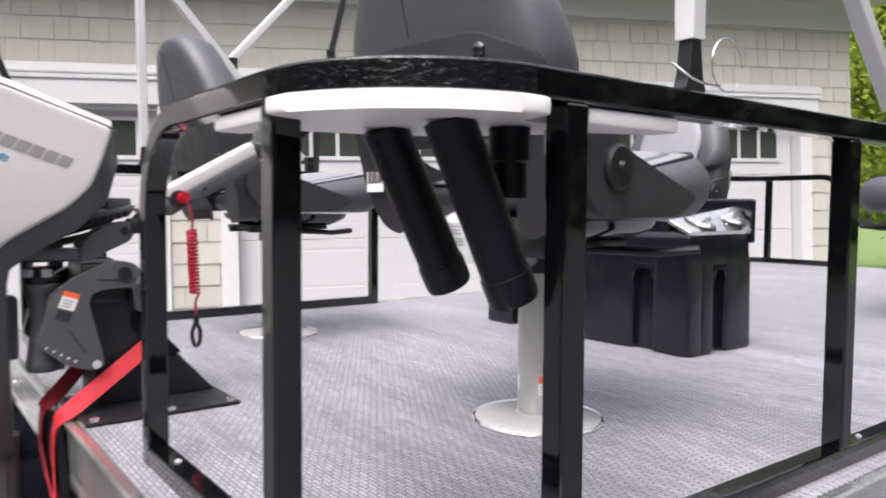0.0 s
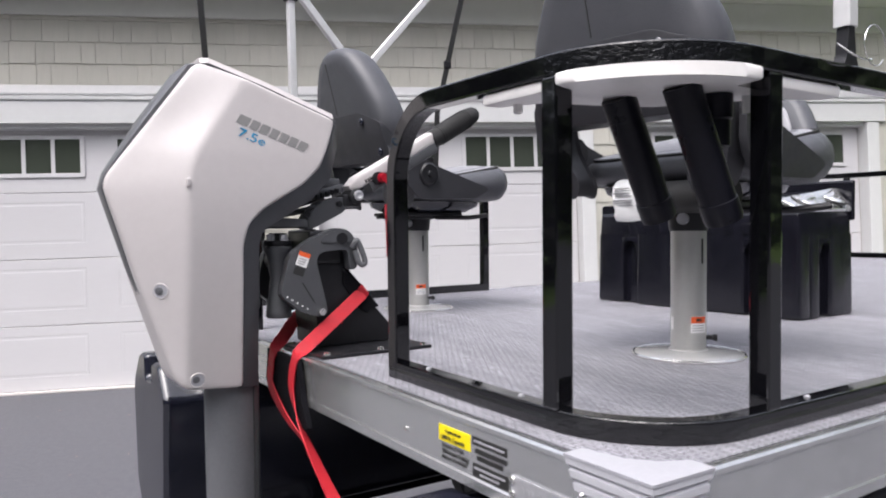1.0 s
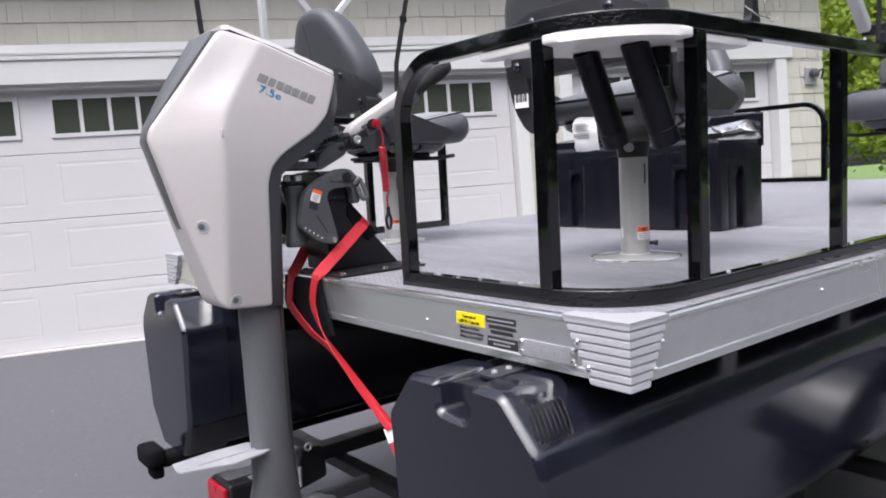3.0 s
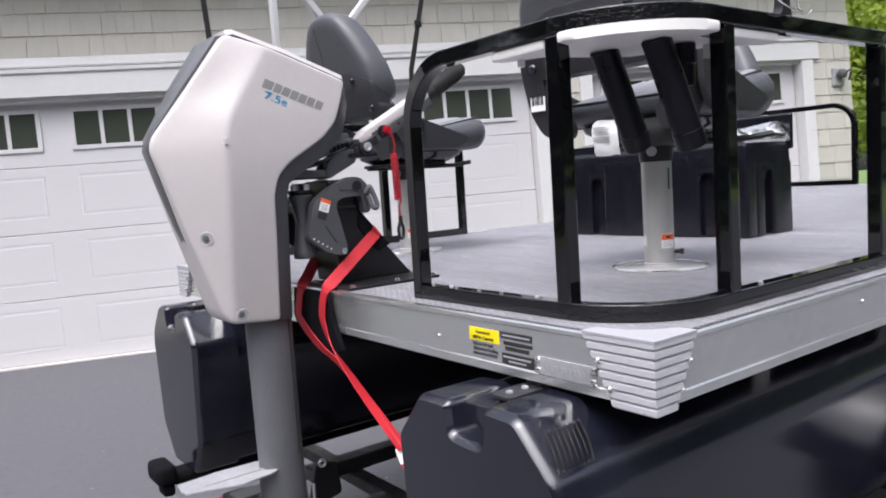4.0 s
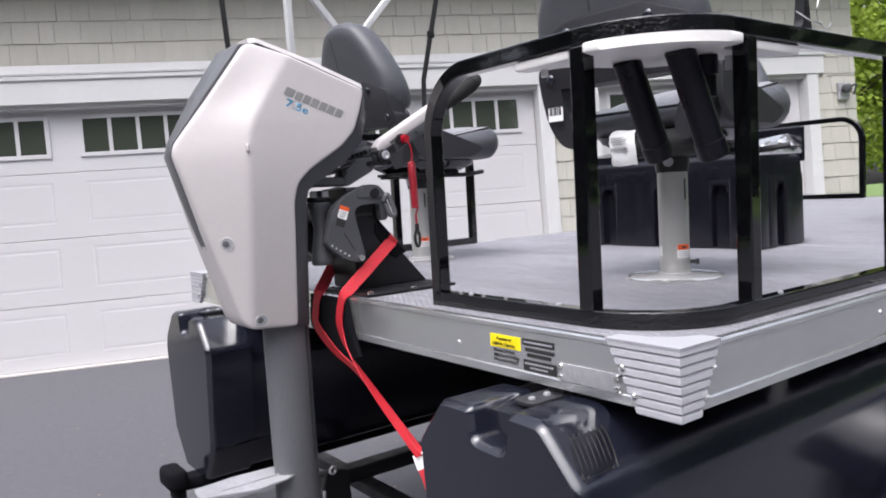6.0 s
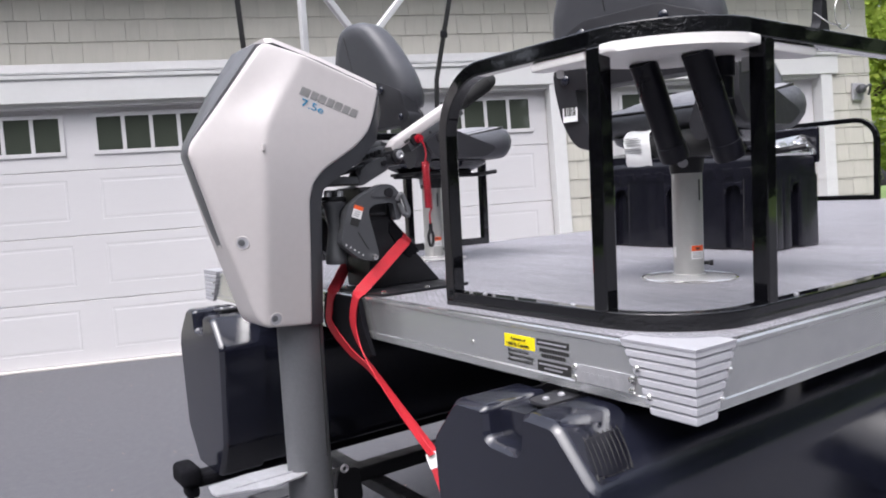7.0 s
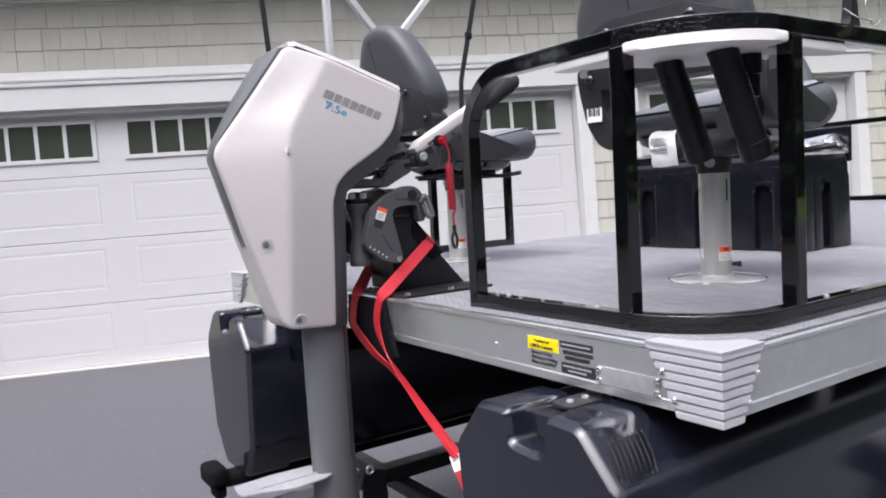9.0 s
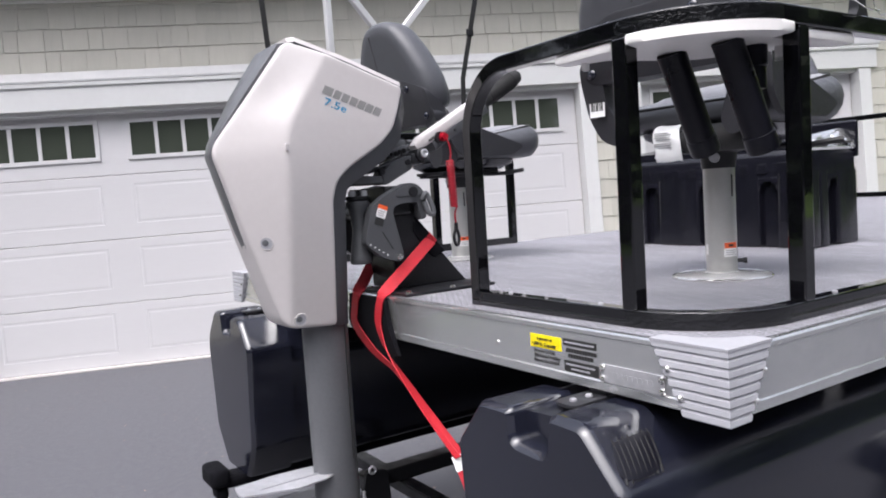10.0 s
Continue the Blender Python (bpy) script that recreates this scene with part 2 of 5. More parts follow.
def pipe(path, r, seg=10):
    """Round tube along a path."""
    pts = [Vector(p) for p in path]
    rings, last = [], None
    for i, p in enumerate(pts):
        d = (pts[min(i + 1, len(pts) - 1)] - pts[max(i - 1, 0)]).normalized()
        u = frame_of(d)[1] if last is None else (last - d * last.dot(d)).normalized()
        last = u
        w = d.cross(u)
        rings.append([p + r * (math.cos(2 * math.pi * k / seg) * u + math.sin(2 * math.pi * k / seg) * w) for k in range(seg)])
    return loft(rings)


def sweep(path, w, h, normal, closed=False, bev=0.003):
    """Rectangular tube along a path that lies in the plane across normal: w in the plane, h along the normal."""
    pts = [Vector(p) for p in path]
    nrm = Vector(normal).normalized()
    prof = []
    for k, (cu, cv) in enumerate(((w / 2 - bev, -h / 2 + bev), (w / 2 - bev, h / 2 - bev), (-w / 2 + bev, h / 2 - bev), (-w / 2 + bev, -h / 2 + bev))):
        for a in (-90, -60, -30, 0):
            prof.append((cu + bev * math.cos(radians(a + 90 * k)), cv + bev * math.sin(radians(a + 90 * k))))
    rings = []
    for i, p in enumerate(pts):
        a = (p - pts[i - 1]).normalized() if i else None
        b = (pts[i + 1] - p).normalized() if i + 1 < len(pts) else None
        d = ((a or b) + (b or a)).normalized()
        s = d.cross(nrm)
        k = 1 / max(0.5, d.dot(b or a))
        rings.append([p + s * (q[0] * k) + nrm * q[1] for q in prof])
    return loft(rings)


def arc(c, r, a0, a1, n, plane="xy"):
    out = []
    for i in range(n + 1):
        a = radians(a0 + (a1 - a0) * i / n)
        u, v = r * math.cos(a), r * math.sin(a)
        out.append({"xy": (c[0] + u, c[1] + v, c[2]), "yz": (c[0], c[1] + u, c[2] + v), "xz": (c[0] + u, c[1], c[2] + v)}[plane])
    return out


def inset(poly, d):
    """A polygon (counter-clockwise) moved inwards by d."""
    k, out = len(poly), []
    for i in range(k):
        a, p, b = Vector(poly[i - 1]), Vector(poly[i]), Vector(poly[(i + 1) % k])
        e0, e1 = (p - a).normalized(), (b - p).normalized()
        n0, n1 = Vector((-e0.y, e0.x)), Vector((-e1.y, e1.x))
        t = (n0 + n1)
        t = t.normalized() if t.length > 1e-6 else n0
        out.append(tuple(p + t * d / max(0.4, t.dot(n0))))
    return out


def rounded(poly, r, n=4):
    """Round a polygon's corners."""
    k, out = len(poly), []
    for i in range(k):
        a, p, b = Vector(poly[i - 1]), Vector(poly[i]), Vector(poly[(i + 1) % k])
        rr = min(r, (p - a).length * 0.45, (b - p).length * 0.45)
        s, e = p + (a - p).normalized() * rr, p + (b - p).normalized() * rr
        for j in range(n + 1):
            t = j / n
            out.append(tuple(s.lerp(p, t).lerp(p.lerp(e, t), t)))
    return out


def bezier(p, n=12):
    """Smooth curve through the points p."""
    pts = [Vector(q) for q in p]
    pts = [2 * pts[0] - pts[1]] + pts + [2 * pts[-1] - pts[-2]]
    out = []
    for i in range(1, len(pts) - 2):
        a, b, c, d = pts[i - 1:i + 3]
        for j in range(n):
            t = j / n
            out.append(0.5 * ((2 * b) + (c - a) * t + (2 * a - 5 * b + 4 * c - d) * t * t + (3 * b - a - 3 * c + d) * t ** 3))
    return out + [pts[-2]]


def lettering(text, size, m, material, parent, depth=0.0004):
    """Built-in font as a mesh part."""
    cu = bpy.data.curves.new("lettering", "FONT")
    cu.body, cu.size, cu.align_x, cu.align_y, cu.extrude = text, size, "LEFT", "CENTER", depth
    tmp = bpy.data.objects.new("lettering", cu)
    me = bpy.data.meshes.new_from_object(tmp)
    bpy.data.objects.remove(tmp)
    bm = bmesh.new()
    bm.from_mesh(me)
    bpy.data.meshes.remove(me)
    turned(bm, m)
    return part("lettering", bm, material, parent)

# ---- house, ground and garden ----
Z0 = 2.166          # height of the door openings
WALL_Y = 5.80       # face of the wall
DOORS = ((-3.14, -0.774), (-0.19, 2.18), (2.79, 5.16))
BAND = (2.166, 2.39, 2.47)
EAVE = 3.045

setting("ground", box(-400, 400, -400, 400, -0.3, -0.02), M_LAWN, "green lawn around the house, reaching the horizon", "ground")
setting("driveway", prism([(-14, -24), (16, -24), (16, -4), (6.2, 3.2), (6.2, 5.86), (-14, 5.86)], "z", -0.25, 0.0), M_ASPH, "smooth dark grey sealed asphalt driveway", "road")
setting("threshold", box(-3.3, 5.4, 5.84, 5.96, 0.0, 0.018, 0.004), M_GRAVEL, "pale concrete strip under the garage doors", "trim")

xs = [-6.0] + [v for d in DOORS for v in d] + [5.77]
wall_bits = [box(a, b, WALL_Y, 6.05, 0, BAND[0]) for a, b in zip(xs[::2], xs[1::2])] + [box(-6.0, 5.77, WALL_Y, 6.05, BAND[0], 3.3)]
wall_front = setting("wall_front", join(*wall_bits), M_SHAKE2, "grey-green wall of the garage with three door openings", "wall")
setting("wall_side", box(5.57, 5.77, 6.052, 13, 0, 3.3), M_SHAKE2, "grey-green side wall of the garage", "wall")
setting("wall_left", box(-6.0, -5.8, 6.052, 13, 0, 3.3), M_SHAKE2, "grey-green side wall of the garage", "wall")
setting("wall_back", box(-6.0, 5.77, 13, 13.2, 0, 3.3), M_SHAKE2, "grey-green back wall of the garage", "wall")
setting("floor", box(-5.79, 5.56, 6.06, 12.99, 0.0, 0.03), M_GRAVEL, "plain concrete floor of the closed garage", "floor")
setting("soffit", box(-6.3, 6.07, 5.35, WALL_Y - 0.004, 3.30, 3.34), M_SOFFIT, "painted soffit under the eaves", "trim")
setting("fascia", box(-6.3, 6.07, 5.30, 5.348, 3.27, 3.46, 0.006), M_TRIM, "white fascia board along the eaves", "trim")
setting("frieze", box(-6.0, 5.78, WALL_Y - 0.035, WALL_Y - 0.002, EAVE, 3.298, 0.004), M_SOFFIT, "pale frieze board below the soffit", "trim")
setting("roof", prism([(5.25, 3.44), (9.6, 5.9), (14.0, 3.44), (14.0, 3.36), (9.6, 5.8), (5.25, 3.36)], "x", -6.4, 6.17), M_ROOF, "dark grey shingle roof of the garage", "roof")
setting("header_trim", join(box(-6.0, 5.36, WALL_Y - 0.045, WALL_Y - 0.002, BAND[0] + 0.002, BAND[1], 0.004), box(-6.0, 5.38, WALL_Y - 0.062, WALL_Y - 0.002, BAND[1] - 0.035, BAND[1] + 0.001, 0.006)), M_TRIM, "white painted header board above the garage doors", "trim")
setting("flashing", prism([(WALL_Y - 0.066, BAND[1] + 0.003), (WALL_Y - 0.004, BAND[1] + 0.003), (WALL_Y - 0.004, BAND[2] + 0.01), (WALL_Y - 0.03, BAND[2] + 0.01), (WALL_Y - 0.066, BAND[1] + 0.02)], "x", -6.0, 5.39), M_LEAD, "grey metal ledge above the header board", "trim")
for a, b in DOORS:
    for x0, x1 in ((a - 0.13, a + 0.003), (b - 0.003, b + (0.07 if b < 0 else 0.13))):
        setting("casing", box(x0, x1, WALL_Y - 0.035, 5.899, 0.0, BAND[0], 0.005), M_TRIM, "white painted door casing", "trim")
    setting("door_head", box(a, b, WALL_Y + 0.002, 5.90, BAND[0] - 0.03, BAND[0] + 0.001), M_TRIM, "white painted head of the door opening", "trim")


def panel_ring(x0, x1, z0, z1, y, depth, edge):
    """Raised field with a sloping border, standing proud of y."""
    def rect(i, yy):
        return [(x0 + i, yy, z0 + i), (x1 - i, yy, z0 + i), (x1 - i, yy, z1 - i), (x0 + i, yy, z1 - i)]
    return loft([rect(0, y + 0.001), rect(0.0, y - depth), rect(edge * 0.5, y + 0.0005), rect(edge, y + 0.0005), rect(edge * 1.6, y - depth * 0.8)])


def garage_door(x0, x1, label):
    d = thing("garage_door", (x0, 5.9, 0.0), label, "garage door", "garage doors", Matrix())
    sect = Z0 / 4
    col = (x1 - x0 - 0.18 * 2 - 0.289) / 2
    c0 = [x0 + 0.18, x0 + 0.18 + col + 0.289]
    for k in range(4):
        za, zb = k * sect + (0.02 if k == 0 else 0.002), (k + 1) * sect - 0.002
        s = part("section", box(x0 + 0.004, x1 - 0.004, 5.9, 5.95, za, zb, 0.004), M_DOOR, d)
        for cx in c0:
            if k < 3:
                part("panel", panel_ring(cx - 0.02, cx + col + 0.02, 0.125 + k * sect, 0.465 + k * sect, 5.9, 0.002, 0.018), M_DOOR, s)
            else:
                z0, z1 = 1.783, 2.06
                bits = [box(cx - 0.035, cx + col + 0.035, 5.885, 5.902, z0 - 0.035, z0, 0.003), box(cx - 0.035, cx + col + 0.035, 5.885, 5.902, z1, z1 + 0.035, 0.003),
                        box(cx - 0.035, cx, 5.885, 5.902, z0 - 0.001, z1 + 0.001), box(cx + col, cx + col + 0.035, 5.885, 5.902, z0 - 0.001, z1 + 0.001)]
                mw = 0.03
                lw = (col - 3 * mw) / 4
                for j in range(1, 4):
                    a = cx + j * lw + (j - 1) * mw
                    bits.append(box(a, a + mw, 5.884, 5.9, z0, z1))
                w = part("window", join(*bits), M_DOOR, s, "white window frame with four lites")
                for j in range(4):
                    a = cx + j * (lw + mw)
                    part("pane", box(a, a + lw, 5.893, 5.898, z0, z1), M_GLASS, s, "dark glass pane reflecting trees")
    part("bottom_seal", box(x0 + 0.004, x1 - 0.004, 5.905, 5.94, 0.004, 0.03), M_RUB, d)
    return d


for a, b in DOORS:
    garage_door(a, b, "white panelled garage door with eight small window lites")


def wall_box():
    w = thing("hose_outlet", (5.60, WALL_Y, 1.98), "grey metal fitting with a bracket on the shake wall", "wall fitting", "", Matrix())
    part("plate", box(5.52, 5.66, WALL_Y - 0.05, WALL_Y - 0.02, 1.88, 2.06, 0.008), M_GALV, w)
    part("body", lathe((5.585, WALL_Y - 0.05, 1.99), (0, -1, 0), [(0, 0.035), (0.03, 0.05), (0.07, 0.045), (0.09, 0.02)], 16), M_DGREY, w, smooth=40)
    part("arm", pipe(bezier([(5.585, WALL_Y - 0.12, 1.99), (5.64, WALL_Y - 0.15, 2.02), (5.69, WALL_Y - 0.1, 2.0), (5.70, WALL_Y - 0.06, 1.93)], 6), 0.012, 8), M_DGREY, w, smooth=50)


wall_box()

# ---- trailer ----


def on_ground(x, y):
    """Height of the driveway in the boat frame."""
    n = BOAT.inverted() @ Vector((0, 0, 0))
    up = BOAT.inverted().to_3x3() @ Vector((0, 0, 1))
    return (n.dot(up) - up.x * x - up.y * y) / up.z


def trailer():
    t = thing("boat_trailer", (1.2, 0.883, on_ground(1.2, 0.883)), "black steel boat trailer with carpeted bunks under the pontoons", "trailer")
    for y in (0.243, 1.523):
        part("bunk", box(-0.16, 2.9, y - 0.035, y + 0.035, -0.572, -0.536, 0.012), M_FOAM, t, "black carpeted bunk board")
        for x in (0.9, 1.9):
            part("bunk_bracket", box(x - 0.03, x + 0.03, y - 0.025, y + 0.025, -0.66, -0.575, 0.004), M_BLACK, t)
        part("bunk_end", join(box(-0.205, -0.150, y - 0.052, y + 0.052, -0.560, -0.505, 0.016, 3), box(-0.185, -0.152, y - 0.03, y + 0.03, -0.600, -0.562, 0.010, 2)), M_FOAM, t, smooth=50)
    for x in (0.37, 1.9):
        part("cross_beam", box(x - 0.025, x + 0.025, 0.0, 1.766, -0.70, -0.663, 0.005), M_BLACK, t)
    for y in (0.33, 1.44):
        part("side_beam", box(0.22, 3.6, y - 0.03, y + 0.03, -0.66, -0.615, 0.005), M_BLACK, t)
        part("end_bracket", prism(rounded([(0.19, -0.72), (0.30, -0.70), (0.29, -0.60), (0.22, -0.592)], 0.015, 3), "y", y - 0.05, y - 0.034, 0.003), M_BLACK, t)
        part("eye_bolt", pipe([(0.235 + 0.010 * math.cos(a), y - 0.06, -0.588 + 0.010 * math.sin(a)) for a in np.linspace(0, 6.28, 17)], 0.004, 6), M_GALV, t, smooth=60)
        part("pin", cyl((0.20, y - 0.065, -0.70), (0.20, y - 0.065, -0.64), 0.005, seg=10), M_GALV, t, smooth=40)
    part("axle", cyl((1.25, -0.12, -0.62), (1.25, 1.886, -0.62), 0.025), M_BLACK, t, smooth=40)
    for y, s in ((-0.10, -1), (1.866, 1)):
        zc = on_ground(1.25, y) + 0.215
        w = part("wheel", lathe((1.25, y, zc), (0, s, 0), [(-0.06, 0.12), (-0.055, 0.19), (-0.03, 0.21), (0.03, 0.21), (0.055, 0.19), (0.06, 0.12)], 32), M_RUB, t, "black rubber tyre", smooth=35)
        part("rim", lathe((1.25, y, zc), (0, s, 0), [(-0.05, 0.122), (0.045, 0.122), (0.05, 0.1), (0.03, 0.09), (0.03, 0.04), (0.05, 0.03), (0.052, 0.0)], 24), M_GALV, w, smooth=35)
        arc_pts = [(1.25 + 0.29 * math.cos(radians(a)), y, zc + 0.27 * math.sin(radians(a))) for a in range(10, 171, 10)]
        part("fender", sweep(arc_pts, 0.006, 0.2, (0, 1, 0), bev=0.001), M_POLY, t, smooth=40)
    for y in (0.54, 1.23):
        light = part("tail_light", box(-0.10, -0.03, y - 0.06, y + 0.06, -0.615, -0.545, 0.01), M_BLACK, t)
        part("lens", box(-0.112, -0.099, y - 0.055, y + 0.055, -0.608, -0.552, 0.005), M_REDP, light, "red tail light lens")
        part("light_arm", join(box(-0.09, 0.10, y - 0.03, y + 0.03, -0.5445, -0.539, 0.002), box(0.05, 0.36, y - 0.012, y + 0.012, -0.702, -0.665, 0.003), box(0.05, 0.08, y - 0.012, y + 0.012, -0.668, -0.542, 0.003)), M_DGREY, t, "grey light bracket")
    part("drawbar", box(3.4, 4.6, 0.85, 0.916, -0.67, -0.6, 0.006), M_BLACK, t)
    part("jack", cyl((4.4, 0.98, on_ground(4.4, 0.98)), (4.4, 0.98, -0.45), 0.03), M_GALV, t, smooth=40)


trailer()

# ---- deck ----
LEN, WID = 3.32, 1.766


def rise(x):
    """The deck lifts a little towards the bow."""
    return 0.018 * max(0.0, x - 1.45) ** 2


STATIONS = (1.45, 1.9, 2.3, 2.7, 3.0)


def bent(poly_at, x0, x1):
    """Loft across the stations along x, following the deck's rise."""
    rings = []
    for x in (x0,) + STATIONS + (x1,):
        rings.append([(x, y, z + rise(x)) for y, z in poly_at])
    return loft(rings)


deck = thing("pontoon_deck", (LEN / 2, WID / 2, -0.08), "grey woven vinyl boat deck in a silver aluminium frame", "deck")
part("floor_covering", bent([(0.022, -0.012), (WID - 0.016, -0.012), (WID - 0.016, 0.001), (0.022, 0.001)], 0.016, LEN - 0.016), M_DECK, deck, "grey woven vinyl flooring")
part("subfloor", bent([(0.018, -0.035), (WID - 0.012, -0.035), (WID - 0.012, -0.013), (0.018, -0.013)], 0.012, LEN - 0.012), M_BLACK, deck)
NEAR = 0.006    # inset of the near edge rail
EXT = [(0.0, -0.082), (0.030, -0.082), (0.030, -0.078), (0.005, -0.078), (0.005, -0.004), (0.015, -0.004), (0.015, 0.0005), (0.0035, 0.0015), (0.0, -0.001), (0.0, -0.006), (0.0022, -0.008), (0.0022, -0.068), (0.0, -0.070)]
rear_rail = part("frame_rail", prism([(x, z) for x, z in EXT], "y", 0.010, WID - 0.004), M_ALU, deck, "mill-finish aluminium edge rail")
part("frame_rail", prism([(LEN - x, z + rise(LEN)) for x, z in EXT], "y", 0.004, WID - 0.004), M_ALU, deck, "mill-finish aluminium edge rail")
side_rail = part("frame_rail", bent([(y + NEAR, z) for y, z in EXT], 0.004, LEN - 0.004), M_ALU, deck, "mill-finish aluminium edge rail")
part("frame_rail", bent([(WID - y, z) for y, z in EXT], 0.004, LEN - 0.004), M_ALU, deck, "mill-finish aluminium edge rail")
for x in (0.5, 1.0, 1.5, 2.0, 2.5):
    part("cross_member", box(x - 0.025, x + 0.025, 0.03, WID - 0.03, -0.085 + rise(x), -0.036 + rise(x), 0.004), M_ALU, deck)


def corner_cap(fx, fy):
    rings = []
    ribs = 8
    for i in range(ribs):
        for f, o in ((0.0, 0.0050), (0.16, 0.0066), (0.70, 0.0074), (0.86, 0.0050)):
            u = (i + f) / ribs
            z = 0.004 - 0.094 * u + rise(fx(0))
            wx, wy = 0.076 - 0.047 * u + (0.003 if o > 0.005 else 0), 0.105 - 0.050 * u + (0.003 if o > 0.005 else 0)
            ring = [(-o, -o), (wx, -o), (wx, 0.004), (0.006, 0.006), (0.004, wy), (-o, wy)]
            rings.append([(fx(x), fy(y), z) for x, y in ring])
    c = part("corner_cap", loft(rings), M_CAP, deck, "ribbed light grey corner cap")
    part("cap_top", prism([(fx(x), fy(y)) for x, y in ((-0.0075, -0.0075), (0.079, -0.0075), (0.079, 0.02), (0.05, 0.035), (0.03, 0.06), (0.02, 0.108), (-0.0075, 0.108))], "z", 0.0025 + rise(fx(0)), 0.0055 + rise(fx(0))), M_CAP, c)
    for x, y, z in ((-0.0055, 0.08, -0.030), (-0.0055, 0.062, -0.064)):
        part("screw", lathe((fx(x), fy(y), z + rise(fx(0))), (fx(-1) - fx(0), 0, 0), [(0, 0.0045), (0.004, 0.0042), (0.006, 0.002)], 10), M_CHROME, c, smooth=40)
    for x, y, z in ((0.062, -0.0055, -0.030), (0.044, -0.0055, -0.064)):
        part("screw", lathe((fx(x), fy(y), z + rise(fx(0))), (0, fy(-1) - fy(0), 0), [(0, 0.0045), (0.004, 0.0042), (0.006, 0.002)], 10), M_CHROME, c, smooth=40)


for mx in (False, True):
    for my in (False, True):
        corner_cap((lambda x: LEN - x) if mx else (lambda x: x), (lambda y: WID - y) if my else (lambda y: y + NEAR + 0.001))

# labels on the stern rail; text runs towards -y
FACE = Matrix(((0, 0, -1, 0), (-1, 0, 0, 0), (0, 1, 0, 0), (0, 0, 0, 1)))


def on_stern(y, z, x=-0.0006):
    return Matrix.Translation((x, y, z)) @ FACE


part("capacity_label", box(0.0014, 0.0024, 0.2885, 0.3575, -0.0395, -0.0190, 0.0004), M_YELLOW, rear_rail, "yellow capacity label")
lettering("4 person or", 0.0072, on_stern(0.342, -0.0253, 0.0008), M_INK, rear_rail)
lettering("1,000 lb. Capacity", 0.0074, on_stern(0.3530, -0.0338, 0.0008), M_INK, rear_rail)
for k, s in enumerate(("Electric 12 Volt", "50# thrust Trolling", "Motor Use ONLY")):
    lettering(s, 0.0074, on_stern(0.350, -0.0445 - 0.0075 * k, 0.0012), M_INK, rear_rail)
part("warning_label", box(0.0014, 0.0024, 0.217, 0.284, -0.0285, -0.0180, 0.0004), M_INK, rear_rail, "black warning label")
part("warning_label", box(0.0014, 0.0024, 0.214, 0.283, -0.0665, -0.0500, 0.0004), M_INK, rear_rail, "black warning label")
for z, y0, y1 in ((-0.0348, 0.222, 0.278), (-0.0428, 0.227, 0.274)):
    y = y1
    while y > y0:
        part("print_bar", box(0.0012, 0.0022, y - 0.0042, y, z - 0.0028, z + 0.0028), M_INK, rear_rail)
        y -= 0.0056
for z, y0, y1 in ((-0.0232, 0.221, 0.280), (-0.0555, 0.220, 0.279), (-0.0617, 0.230, 0.268)):
    y = y1
    k = 0
    while y > y0 + 0.003:
        w = (0.0042, 0.0026, 0.0058, 0.0034)[k % 4]
        part("print_bar", box(0.0006, 0.0016, y - w, y, z - 0.0013, z + 0.0013), M_CAP, rear_rail)
        y -= w + 0.0014
        k += 1
plate = part("serial_plate", box(-0.0006, 0.0014, 0.099, 0.207, -0.0690, -0.0440, 0.0004), M_GALV, rear_rail, "stamped metal plate held by four rivets")
for i in range(9):
    part("stamp_bar", box(-0.0010, 0.0002, 0.117 + i * 0.0085, 0.1225 + i * 0.0085, -0.0600, -0.0530), M_GALV, plate)
for y, z in ((0.102, -0.049), (0.102, -0.064), (0.204, -0.049), (0.204, -0.064)):
    part("rivet", lathe((0.0, y, z), (-1, 0, 0), [(0, 0.0052), (0.003, 0.0046), (0.0045, 0.002)], 10), M_CHROME, plate, smooth=40)
for y in (0.44, 0.9, 1.35):
    part("rivet", lathe((0.002, y, -0.045), (-1, 0, 0), [(0, 0.004), (0.002, 0.0035), (0.003, 0.0015)], 10), M_CHROME, rear_rail, smooth=40)
for x in (0.55, 1.1, 1.65):
    part("rivet", lathe((x, 0.002 + NEAR, -0.03), (0, -1, 0), [(0, 0.004), (0.002, 0.0035), (0.003, 0.0015)], 10), M_CHROME, side_rail, smooth=40)

# ---- pontoons ----
PX0, PX1 = -0.115, 3.45


